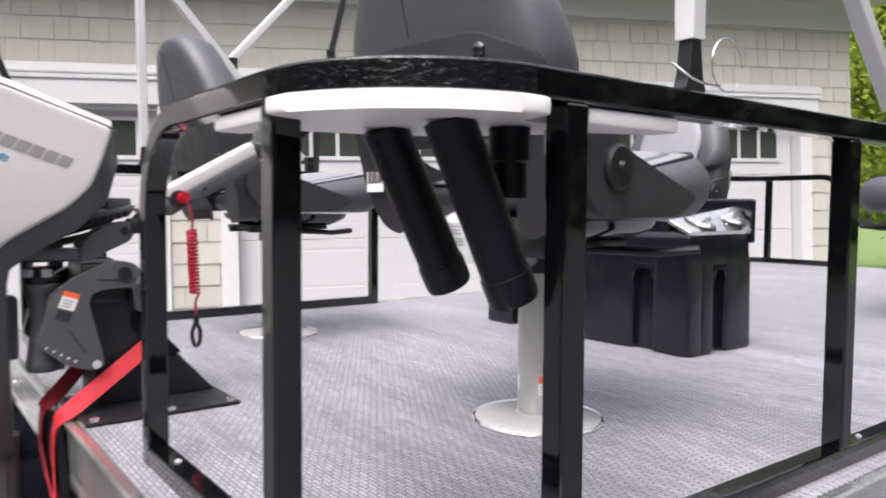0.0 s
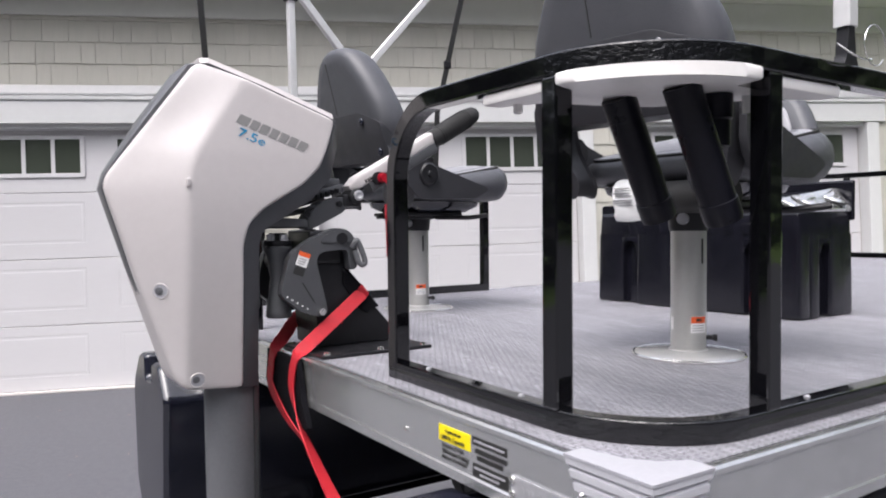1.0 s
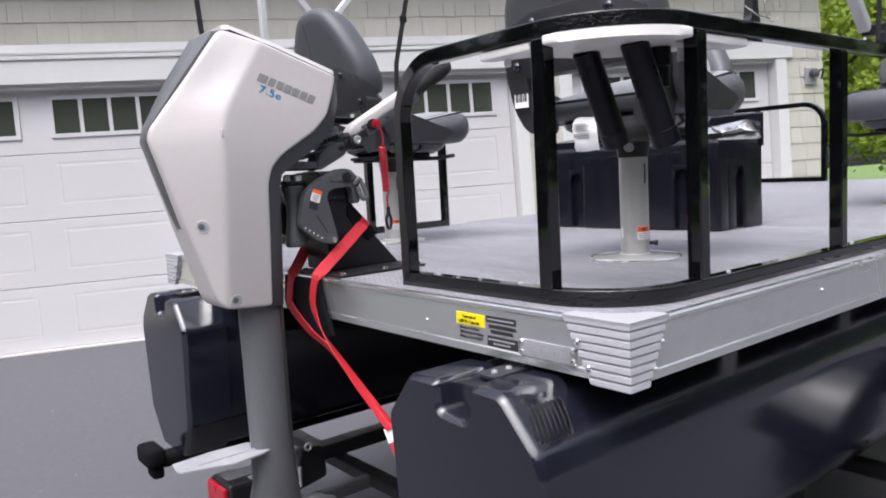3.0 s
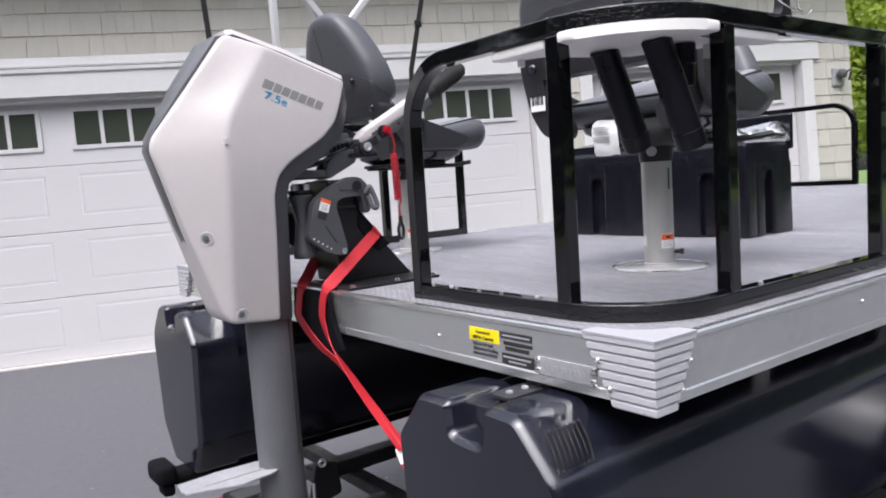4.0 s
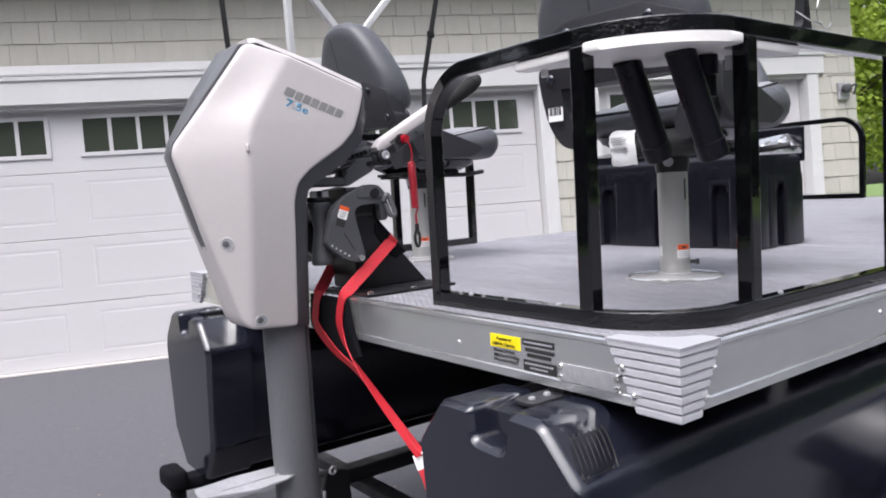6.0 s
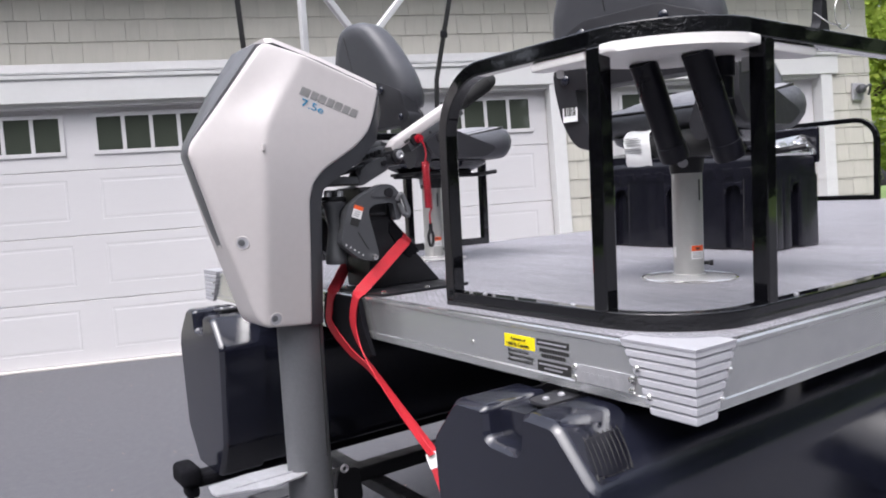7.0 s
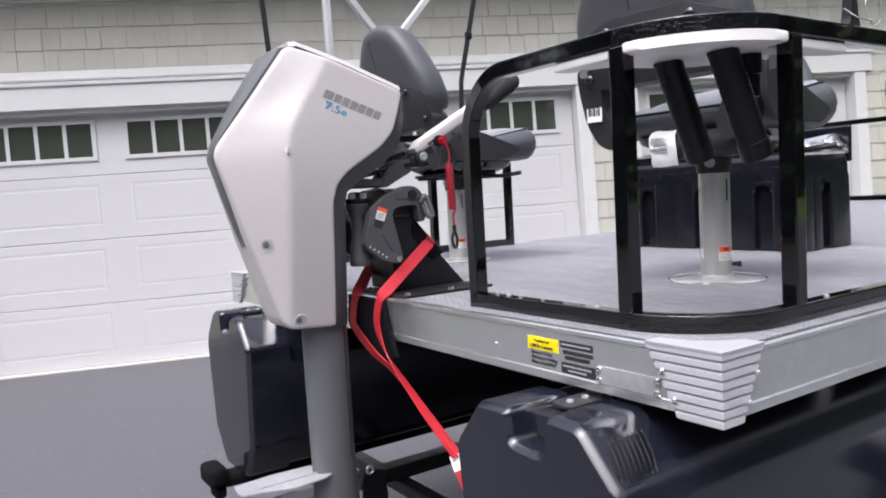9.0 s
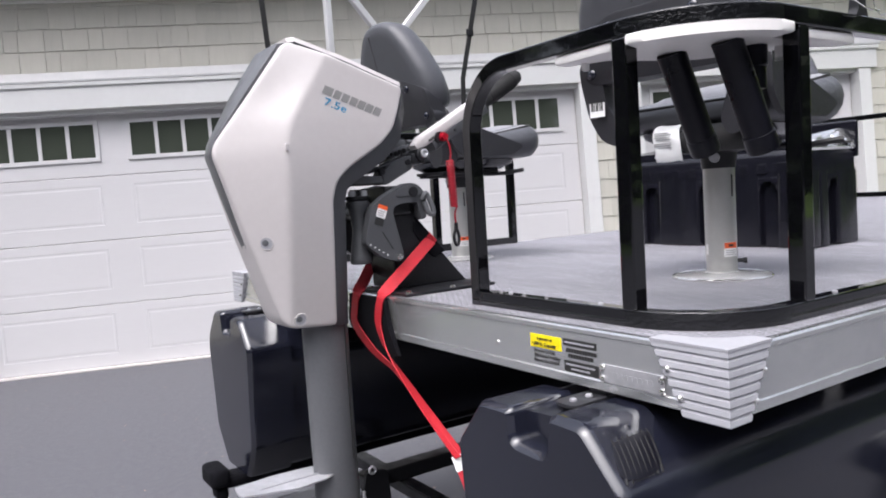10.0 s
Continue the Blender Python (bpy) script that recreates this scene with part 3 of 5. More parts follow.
def pontoon(fy, label):
    base = (1.5, fy(0.243), -0.535)
    p = thing("pontoon", base, label, "pontoon", "pontoons")
    body = rounded([(0.058, -0.205), (0.084, -0.44), (0.165, -0.535), (0.325, -0.535), (0.38, -0.44), (0.402, -0.205), (0.385, -0.150), (0.345, -0.105), (0.137, -0.0975), (0.071, -0.166)], 0.026, 5)

    def ring(x, d):
        return [(x, fy(y), z) for y, z in inset(body, d)]
    xs_ = [(PX0 + 0.03, 0.002), (PX0 + 0.16, 0.002), (2.6, 0.002), (2.7, 0.002), (3.0, 0.04), (PX1, 0.10)]
    part("hull", loft([ring(x, d) for x, d in xs_]), M_POLY, p, smooth=32)
    # stern end with the bracket channel and bevelled edges
    end = rounded([(0.056, -0.200), (0.083, -0.44), (0.163, -0.538), (0.327, -0.538), (0.386, -0.44), (0.407, -0.172), (0.345, -0.098), (0.274, -0.097), (0.271, -0.144), (0.206, -0.147), (0.199, -0.089), (0.134, -0.091), (0.069, -0.162)], 0.013, 5)
    part("stern_end", loft([[(x, fy(y), z) for y, z in inset(end, d)] for x, d in ((PX0, 0.0085), (PX0 + 0.0015, 0.0065), (PX0 + 0.009, 0.0010), (PX0 + 0.013, 0.0), (PX0 + 0.017, 0.0), (PX0 + 0.122, 0.0))]), M_POLY, p, smooth=25)
    # dull dark ribbed patch on the sloping shoulder, in place of a shaded recess
    dn = Vector((0, -0.72, 0.69))
    face = rounded([(0.030, 0.004), (0.100, 0.002), (0.094, 0.030), (0.080, 0.054), (0.040, 0.058), (0.014, 0.050)], 0.012, 4)

    def on_slope(u, v, lift):
        q = Vector((PX0 + u, 0.1172, -0.1110)).lerp(Vector((PX0 + u, 0.0776, -0.1525)), v / 0.0574) + dn * lift
        return (q.x, fy(q.y), q.z)
    panel = part("recess_patch", loft([[on_slope(u, v, k) for u, v in inset(face, d)] for k, d in ((-0.002, 0.0), (0.0012, 0.0), (0.0018, 0.002))]), M_TUBE, p, "dark ribbed patch standing in for a shaded recess", smooth=30)
    for i in range(8):
        x = PX0 + 0.030 + i * 0.0090
        part("rib", pipe(bezier([(x + 0.004, fy(0.1172), -0.1110), (x + 0.001, fy(0.1036), -0.1242), (x - 0.005, fy(0.0896), -0.1392), (x - 0.012, fy(0.0776), -0.1525)], 4), 0.0017, 8), M_RUB, panel, smooth=60)
    for x in (0.0, 0.95, 1.9, 2.8):
        br = part("bracket", join(box(x - 0.046, x - 0.026, fy(0.209), fy(0.240), -0.146, -0.0955, 0.003), box(x - 0.014, x + 0.006, fy(0.209), fy(0.240), -0.146, -0.0955, 0.003), box(x - 0.03, x - 0.012, fy(0.212), fy(0.237), -0.118, -0.0955), box(x + 0.008, x + 0.03, fy(0.209), fy(0.240), -0.0925, -0.0823, 0.002), prism(rounded([(x - 0.060, fy(0.203)), (x + 0.032, fy(0.203)), (x + 0.032, fy(0.246)), (x - 0.060, fy(0.246))], 0.016, 4), "z", -0.0960, -0.0915, 0.0012)), M_POLYM, p, "black deck bracket with a flat top plate", smooth=35)
        for dx in (-0.040, -0.010):
            part("bolt", lathe((x + dx, fy(0.224), -0.0916), (0, 0, 1), [(0, 0.0055), (0.003, 0.005), (0.004, 0.003)], 8), M_GALV, br, smooth=40)
    return p


pontoon(lambda y: y, "glossy black plastic pontoon with a ribbed shoulder under the deck corner")
pontoon(lambda y: WID - y, "glossy black plastic pontoon under the deck edge facing the garage")

# ---- railings ----
TUBE = 0.0254
RT = 0.4127   # middle of the top tube


def railing(mx, my, label):
    def P(x, y, z):
        xx = LEN - x if mx else x
        return (xx, WID - y if my else y, z + (rise(LEN - 0.1) + 0.002 if mx else 0))

    def path(pts):
        return [P(*q) for q in pts]
    r = thing("railing", P(0.058, 0.3, 0.0), label, "railing", "deck railings")
    c, ya, xb, rad, rc = 0.058, 0.556, 1.078, 0.110, 0.142
    h = TUBE / 2
    end1 = [(c, ya, 0.0)] + [(c, y, z) for _, y, z in arc((c, ya - rad, RT - rad), rad, 0, 90, 16, "yz")] + [(c, c + rc, RT)]
    part("end_post", sweep(path(end1), TUBE, TUBE, (1, 0, 0), bev=0.0026), M_RAIL, r, smooth=10)
    bend = arc((c + rc, c + rc, RT), rc, 180, 270, 22)
    part("top_bend", sweep(path(bend), TUBE, TUBE, (0, 0, 1), bev=0.0026), M_BEND, r, "bent corner tube with faint wrinkles", smooth=10)
    part("top_rail", sweep(path([(c + rc, c, RT), (xb - rad, c, RT)]), TUBE, TUBE, (0, 0, 1), bev=0.0026), M_RAIL, r, smooth=10)
    end2 = [(xb - rad, c, RT)] + [(x, c, z) for x, _, z in arc((xb - rad, c, RT - rad), rad, 90, 0, 16, "xz")] + [(xb, c, 0.0)]
    part("end_post", sweep(path(end2), TUBE, TUBE, (0, 1, 0), bev=0.0026), M_RAIL, r, smooth=10)
    zl = h + 0.001
    part("base_rail", sweep(path([(c, ya - h, zl), (c, c + rc, zl)]), TUBE, TUBE, (0, 0, 1), bev=0.0026), M_RAIL, r, smooth=10)
    part("base_bend", sweep(path(arc((c + rc, c + rc, zl), rc, 180, 270, 22)), TUBE, TUBE, (0, 0, 1), bev=0.0026), M_BEND, r, "bent corner tube with faint wrinkles", smooth=10)
    part("base_rail", sweep(path([(c + rc, c, zl), (xb - h, c, zl)]), TUBE, TUBE, (0, 0, 1), bev=0.0026), M_RAIL, r, smooth=10)
    for x, y in ((c, 0.194), (0.246, c), (0.729, c)):
        px, py, pz = P(x, y, 0)
        part("post", box(px - h, px + h, py - h, py + h, pz + TUBE, pz + RT - h, 0.0026, 2), M_RAIL, r)
    for x, y in ((c, 0.47), (c, 0.26), (0.33, c), (0.79, c), (1.0, c)):
        px, py, pz = P(x, y, 0)
        part("bolt", lathe((px, py, pz + TUBE + 0.001), (0, 0, 1), [(0, 0.0042), (0.0015, 0.004), (0.003, 0.002)], 8), M_GALV, r, smooth=40)
    return r


railing(False, False, "gloss black square-tube railing round the stern corner")
railing(False, True, "gloss black square-tube railing round the far stern corner")
railing(True, True, "gloss black square-tube railing round the far bow corner")
railing(True, False, "gloss black square-tube railing round the bow corner")

# ---- rod-holder board in the stern corner ----
board = thing("rod_holder_board", (0.15, 0.15, 0.379), "white plastic corner board with black rod-holder tubes", "rod holder")
rc = 0.146
outer_arc = [(x, y) for x, y, _ in arc((0.055 + rc, 0.055 + rc, 0), rc + 0.025, 194, 260, 12)]
outline = [(0.050, 0.325), (0.050, 0.212), (0.073, 0.209), (0.073, 0.178), (0.034, 0.172)] + outer_arc + [(0.195, 0.0305), (0.203, 0.0325), (0.2045, 0.073), (0.262, 0.073), (0.264, 0.050), (0.385, 0.050), (0.385, 0.078), (0.315, 0.098), (0.288, 0.15), (0.245, 0.22), (0.17, 0.245), (0.098, 0.26), (0.078, 0.325)]
part("board", prism(outline, "z", 0.3850, 0.3992, 0.0035), M_WHITE, board, "white plastic board", smooth=30)


def holder(top, low, r):
    d = (Vector(low) - Vector(top)).normalized()
    t = part("tube", lathe(top, d, [(0.0, r), (0.138, r), (0.139, r + 0.0015), (0.160, r + 0.0015), (0.164, r + 0.0005), (0.164, r - 0.004), (0.139, r - 0.004)], 28), M_TUBE, board, "black plastic rod-holder tube", smooth=35)
    return t


holder((0.157, 0.195, 0.387), (0.236, 0.198, 0.238), 0.0208)
holder((0.160, 0.105, 0.387), (0.226, 0.098, 0.240), 0.0208)
part("cup", lathe((0.232, 0.112, 0.384), (0, 0, -1), [(0, 0.018), (0.028, 0.018), (0.030, 0.0155), (0.060, 0.0155), (0.060, 0.011)], 20), M_TUBE, board, "short black cup", smooth=35)
part("sticker", box(0.2595, 0.2600, 0.080, 0.098, 0.362, 0.3832), M_PAPER, board, "small white paper sticker")
part("board_bolt", lathe((0.082, 0.292, 0.3878), (0, 0, -1), [(0, 0.006), (0.012, 0.006), (0.014, 0.004)], 12), M_WHITE, board, smooth=40)


# ---- seats ----
def cushion_block(cx, cy, z0, z1, hx, hy, crown=0.02, n=24, power=4.0):
    """Plump rounded pad: superellipse outline lofted with soft edges."""
    rings = []
    edge = [(0.78 + 0.22 * math.cos(radians(a)), (z0 + z1) / 2 + (z1 - z0) / 2 * math.sin(radians(a))) for a in (-88, -65, -45, -22, 0, 22, 45, 65, 82)]
    for s, z in edge + [(0.68, z1 + crown * 0.45), (0.5, z1 + crown * 0.8), (0.2, z1 + crown)]:
        ring = []
        for i in range(n):
            a = 2 * math.pi * i / n
            c, s_ = math.cos(a), math.sin(a)
            ring.append((cx + hx * s * math.copysign(abs(c) ** (2 / power), c), cy + hy * s * math.copysign(abs(s_) ** (2 / power), s_), z))
        rings.append(ring)
    return loft(rings)


def backrest_mesh(outline, x_of, thick, grow=0.0):
    """Tapered padded back: outline in (y, z), set at x_of(z), thickness along x."""
    rings = []
    for o, d in ((0.5, 0.022), (0.42, 0.008), (0.2, 0.001), (-0.1, 0.0), (-0.34, 0.006), (-0.47, 0.02), (-0.5, 0.045)):
        rings.append([(x_of(z) + o * thick, y, z) for y, z in inset(outline, d - grow)])
    return loft(rings)


def pedestal_seat(px, py, turn, label, tags):
    s = thing("pedestal_seat", (px, py, 0.001 + rise(px)), label, "boat seat", "pedestal seats")
    lift = Matrix.Translation((0, 0, rise(px)))
    spin = lift @ Matrix.Translation((px, py, 0)) @ Matrix.Rotation(radians(turn), 4, "Z") @ Matrix.Translation((-px, -py, 0))

    def low(name, bm, mat, parent=s, lab="", smooth=None):
        return part(name, turned(bm, lift), mat, parent, lab, smooth)

    def up(name, bm, mat, parent=s, lab="", smooth=None):
        return part(name, turned(bm, spin), mat, parent, lab, smooth)
    low("base_plate", lathe((px, py, 0.001), (0, 0, 1), [(0, 0.096), (0.003, 0.096), (0.0055, 0.090), (0.007, 0.070), (0.011, 0.04)], 48), M_STEEL, s, "polished round base plate", 40)
    low("base_rim", lathe((px, py, 0.0012), (0, 0, 1), [(0, 0.0985), (0.0035, 0.0985), (0.0055, 0.0965), (0.0045, 0.0935), (0.002, 0.0935)], 48), M_CHROME, s, "bright polished rim", 40)
    post = low("post", lathe((px, py, 0.008), (0, 0, 1), [(0, 0.034), (0.004, 0.034), (0.006, 0.0305), (0.216, 0.0305), (0.216, 0.025)], 32), M_PED, s, "grey metal seat post", 35)

    # stickers wrapped on the post
    def wrap(a0, a1, z0, z1, r, mat, name, lab=""):
        ring0 = [(px + r * math.cos(radians(a)), py + r * math.sin(radians(a)), z0) for a in np.linspace(a0, a1, 7)] + [(px + (r - 0.0012) * math.cos(radians(a)), py + (r - 0.0012) * math.sin(radians(a)), z0) for a in np.linspace(a1, a0, 7)]
        return low(name, loft([ring0, [(x, y, z1) for x, y, _ in ring0]]), mat, post, lab)
    wrap(226, 282, 0.044, 0.073, 0.0311, M_PAPER, "sticker", "small white and orange warning sticker")
    wrap(227, 281, 0.061, 0.0725, 0.0314, M_ORANGE, "sticker_band")
    for k in range(3):
        wrap(231, 272, 0.0475 + 0.0042 * k, 0.0490 + 0.0042 * k, 0.0314, M_INKG, "print_bar")
    wrap(243, 262, 0.0645, 0.0690, 0.0317, M_INK, "print_bar")
    wrap(150, 163, 0.048, 0.07, 0.0311, M_PAPER, "sticker")
    wrap(263, 270, 0.165, 0.208, 0.0312, M_INK, "slot")
    low("lock_knob", lathe((px + 0.016, py - 0.024, 0.034), (0.55, -0.83, 0), [(0, 0.004), (0.012, 0.004), (0.0125, 0.006), (0.019, 0.006), (0.020, 0.005)], 12), M_BLACK, s, "", 40)
    up("swivel", join(lathe((px, py, 0.222), (0, 0, 1), [(0, 0.033), (0.03, 0.036), (0.034, 0.05), (0.046, 0.05)], 20), box(px - 0.09, px + 0.09, py - 0.09, py + 0.09, 0.262, 0.272, 0.003), box(px - 0.10, px + 0.09, py - 0.06, py - 0.04, 0.255, 0.268, 0.002), box(px - 0.10, px + 0.09, py + 0.04, py + 0.06, 0.255, 0.268, 0.002)), M_BLACK, s, "black steel swivel", 40)
    up("pivot_bolt", cyl((px - 0.036, py - 0.012, 0.243), (px - 0.052, py - 0.020, 0.243), 0.010, seg=14), M_GALV, s, "", 40)
    up("release_lever", pipe([(px + 0.02, py - 0.06, 0.258), (px + 0.06, py - 0.16, 0.256), (px + 0.08, py - 0.21, 0.262)], 0.006, 8), M_BLACK, s, "", 40)
    pan = rounded([(px - 0.10, py - 0.13), (px + 0.14, py - 0.13), (px + 0.14, py + 0.13), (px - 0.10, py + 0.13)], 0.05, 5)
    up("seat_pan", loft([[(x, y, 0.272) for x, y in inset(pan, 0.04)], [(x, y, 0.288) for x, y in inset(pan, 0.006)], [(x, y, 0.300) for x, y in pan]]), M_POLY, s, "black moulded seat pan", 40)
    def wedge(bm):
        """Thicken the pad towards its front edge."""
        for v in bm.verts:
            u = max(0.0, min(1.0, (v.co.z - 0.305) / 0.05))
            v.co.z += u * (-0.006 + 0.056 * (v.co.x - px + 0.115) / 0.30)
        return bm
    up("cushion", wedge(cushion_block(px + 0.053, py, 0.303, 0.354, 0.171, 0.190, 0.008, 48)), M_VINYL, s, "charcoal vinyl seat cushion", 50)
    # skylight on the pad's top is put into this lighter grey
    up("cushion_top", wedge(cushion_block(px + 0.047, py, 0.345, 0.356, 0.146, 0.163, 0.014, 48, 5.0)), M_VINYL2, s, "top panel with seams, in lighter grey for the skylight on it", 60)
    ring = [(px + 0.047 + 0.147 * math.copysign(abs(math.cos(a)) ** 0.4, math.cos(a)), py + 0.164 * math.copysign(abs(math.sin(a)) ** 0.4, math.sin(a)), 0.3515) for a in np.linspace(0, 2 * math.pi, 49)]
    up("piping", wedge(pipe(ring, 0.0028, 6)), M_INK, s, "dark piping seam", 60)

    # back: open moulded frame below, padded top
    def xo(z):
        return px - 0.169 - 0.26 * (z - 0.41)
    pad = rounded([(py - 0.158, 0.440), (py + 0.158, 0.440), (py + 0.177, 0.48), (py + 0.168, 0.54), (py + 0.122, 0.625), (py + 0.074, 0.682), (py + 0.025, 0.697), (py - 0.025, 0.697), (py - 0.074, 0.682), (py - 0.122, 0.625), (py - 0.168, 0.54), (py - 0.177, 0.48)], 0.035, 4)
    up("back_pad", backrest_mesh(pad, lambda z: xo(z) + 0.010, 0.088), M_VINYL, s, "charcoal vinyl backrest cushion", 50)
    up("back_seam", pipe([(xo(z) - 0.0335, py + 0.03, z) for z in np.linspace(0.53, 0.66, 6)], 0.0016, 6), M_INK, s, "", 60)
    front = rounded([(py - 0.105, 0.45), (py + 0.105, 0.45), (py + 0.115, 0.54), (py + 0.07, 0.63), (py - 0.07, 0.63), (py - 0.115, 0.54)], 0.03, 4)
    up("front_panel", backrest_mesh(front, lambda z: xo(z) + 0.058, 0.02), M_VINYL2, s, "grey vinyl front panel", 50)
    segs = []
    arm = rounded([(0.134, 0.400), (0.134, 0.360), (0.108, 0.305), (0.116, 0.282), (0.150, 0.292), (0.170, 0.335), (0.173, 0.40), (0.170, 0.440), (0.134, 0.440)], 0.022, 4)
    for sg in (1, -1):
        segs.append(loft([[(xo(z) - 0.020 + o, py + sg * y, z) for y, z in inset(arm, d)] for o, d in ((-0.014, -0.006), (-0.010, -0.001), (0.034, 0.0), (0.040, -0.004))]))
    band = rounded([(-0.136, 0.398), (0.136, 0.398), (0.171, 0.412), (0.168, 0.490), (0.08, 0.524), (-0.08, 0.524), (-0.168, 0.490), (-0.171, 0.412)], 0.012, 3)
    segs.append(loft([[(xo(z) - 0.020 + o, py + y, z) for y, z in inset(band, d)] for o, d in ((-0.0165, 0.004), (-0.0150, 0.001), (0.030, 0.0))]))
    shellob = up("back_shell", join(*segs), M_POLYM, s, "black moulded back frame with an open grip slot", 35)
    for y, z in ((-0.146, 0.420), (0.146, 0.420), (-0.088, 0.499), (0.088, 0.499)):
        up("bolt_cap", lathe((xo(z) - 0.037, py + y, z), (-1, 0, 0), [(0, 0.010), (0.003, 0.010), (0.0055, 0.007), (0.006, 0.002)], 14), M_POLY, shellob, "", 40)
    for y in (-0.188, 0.188):
        sg = math.copysign(1, y)
        up("hinge", lathe((px - 0.097, py + y, 0.366), (0, sg, 0), [(-0.02, 0.028), (0.008, 0.028), (0.012, 0.024), (0.012, 0.008), (0.017, 0.006)], 20), M_BLACK, s, "black round hinge cover", 40)
        up("arm_plate", prism(rounded([(px - 0.165, 0.345), (px - 0.125, 0.303), (px + 0.055, 0.306), (px + 0.108, 0.333), (px - 0.06, 0.384), (px - 0.10, 0.402), (px - 0.165, 0.418)], 0.015, 3), "y", py + y - sg * 0.008, py + y + sg * 0.004, 0.002), M_POLYM, s)
    if tags:
        xl = xo(0.36) - 0.0345
        up("barcode_label", box(xl - 0.0012, xl, py + 0.132, py + 0.168, 0.338, 0.376), M_PAPER, s, "white barcode label on the frame")
        for i in range(8):
            up("print_bar", box(xl - 0.0020, xl - 0.0010, py + 0.136 + i * 0.0038, py + 0.1378 + i * 0.0038 + (0.001 if i % 3 == 0 else 0), 0.350, 0.371), M_INK, s)
        rnd = random.Random(3)
        cols = 12
        wob = [[rnd.uniform(-0.0008, 0.0008) for _ in range(7)] for _ in range(cols + 1)]
        sheet = []
        for side in (0.0, 0.0007):
            rows = []
            for k in range(cols + 1):
                a = radians(70 + 165 * k / cols)
                fall = max(0, k - 9) * 0.0045
                row = []
                for j in range(7):
                    y = py - 0.004 + 0.0095 * j + 0.004 * math.sin(k * 0.5) + (0.003 * math.sin(3.1 * k) if j == 6 else 0)
                    rr = 0.0285 + side + wob[k][j] + 0.0012 * math.sin(1.3 * j + 0.8 * k)
                    row.append((px - 0.122 + rr * math.cos(a) - 0.2 * fall, y, 0.278 + rr * math.sin(a) * 1.08 - fall))
                rows.append(row)
            sheet.append(rows)
        rings = [top + bottom[::-1] for top, bottom in zip(sheet[1], sheet[0])]
        tag = up("paper_tag", loft(rings), M_PAPER, s, "white printed paper tag wrapped round the sleeve", 60)
        for k, (a, y0, y1) in enumerate(((150, 0.020, 0.050), (158, 0.012, 0.048), (166, 0.014, 0.050), (174, 0.012, 0.044), (186, 0.012, 0.050), (194, 0.014, 0.050), (202, 0.012, 0.040))):
            cx, cz = px - 0.122 + 0.0305 * math.cos(radians(a)), 0.278 + 0.0327 * math.sin(radians(a))
            up("print_bar", box(cx - 0.0012, cx + 0.0012, py + y0, py + y1, cz - 0.0005, cz + 0.0005), M_INKG, tag)
        up("rolled_sleeve", cyl((px - 0.122, py - 0.15, 0.278), (px - 0.122, py - 0.006, 0.278), 0.026), M_RUB, s, "black rolled sleeve", 40)
    return s


pedestal_seat(0.576, 1.345, 3, "charcoal folding boat seat on a grey post", False)
pedestal_seat(0.574, 0.421, 7, "charcoal folding boat seat with a paper tag on a grey post", True)
pedestal_seat(2.17, 0.421, 180, "charcoal folding boat seat turned to face the stern", False)
pedestal_seat(1.66, 1.09, 180, "charcoal folding boat seat turned to face the stern", False)

# ---- battery box ----
bx = thing("battery_box", (1.2675, 0.8835, 0.001), "black plastic battery box with recessed slots and chrome latches", "battery box")
core = rounded([(1.166, 0.574), (1.388, 0.574), (1.388, 1.211), (1.166, 1.211)], 0.012, 3)
part("body", loft([[(x, y, z) for x, y in inset(core, d)] for z, d in ((0.001, 0.004), (0.006, 0.0), (0.245, 0.006), (0.262, 0.008), (0.268, 0.014))]), M_BOXP, bx, "black plastic box body", smooth=35)


def bulge(x0, x1, y0, y1):
    """Proud wall block between the recessed channels, drawn in towards the top."""
    o = rounded([(x0, y0), (x1, y0), (x1, y1), (x0, y1)], 0.011, 3)
    return loft([[(x, y, z) for x, y in inset(o, d)] for z, d in ((0.002, 0.005), (0.008, 0.0), (0.170, 0.0022), (0.205, 0.0026))])


for y0, y1 in ((0.556, 0.655), (0.705, 0.860), (0.905, 1.060), (1.110, 1.211)):
    part("wall_block", bulge(1.147, 1.200, y0, y1), M_BOXP, bx, smooth=40)
part("wall_block", bulge(1.283, 1.388, 0.556, 0.60), M_BOXP, bx, smooth=40)
part("wall_block", bulge(1.195, 1.242, 0.556, 0.60), M_BOXP, bx, smooth=40)
shoulder = rounded([(1.149, 0.558), (1.388, 0.558), (1.388, 1.211), (1.149, 1.211)], 0.014, 3)
part("shoulder_band", loft([[(x, y, z) for x, y in inset(shoulder, d)] for z, d in ((0.186, 0.008), (0.190, 0.0026), (0.202, 0.0022), (0.250, 0.0045), (0.264, 0.008), (0.270, 0.015))]), M_BOXP, bx, smooth=40)


def slot_arch(a, b, axis, c0, c1):
    """Rounded head of a recessed slot."""
    r = (b - a) * 0.34
    out = [(a - 0.004, 0.196), (a - 0.004, 0.160)] + [(a + r - r * math.cos(t), 0.162 + 0.024 * math.sin(t)) for t in np.linspace(0, math.pi / 2, 6)] + [(b - r + r * math.sin(t), 0.162 + 0.024 * math.cos(t)) for t in np.linspace(0, math.pi / 2, 6)] + [(b + 0.004, 0.160), (b + 0.004, 0.196)]
    part("slot_head", prism(out, axis, c0, c1, 0.001), M_BOXP, bx, smooth=40)


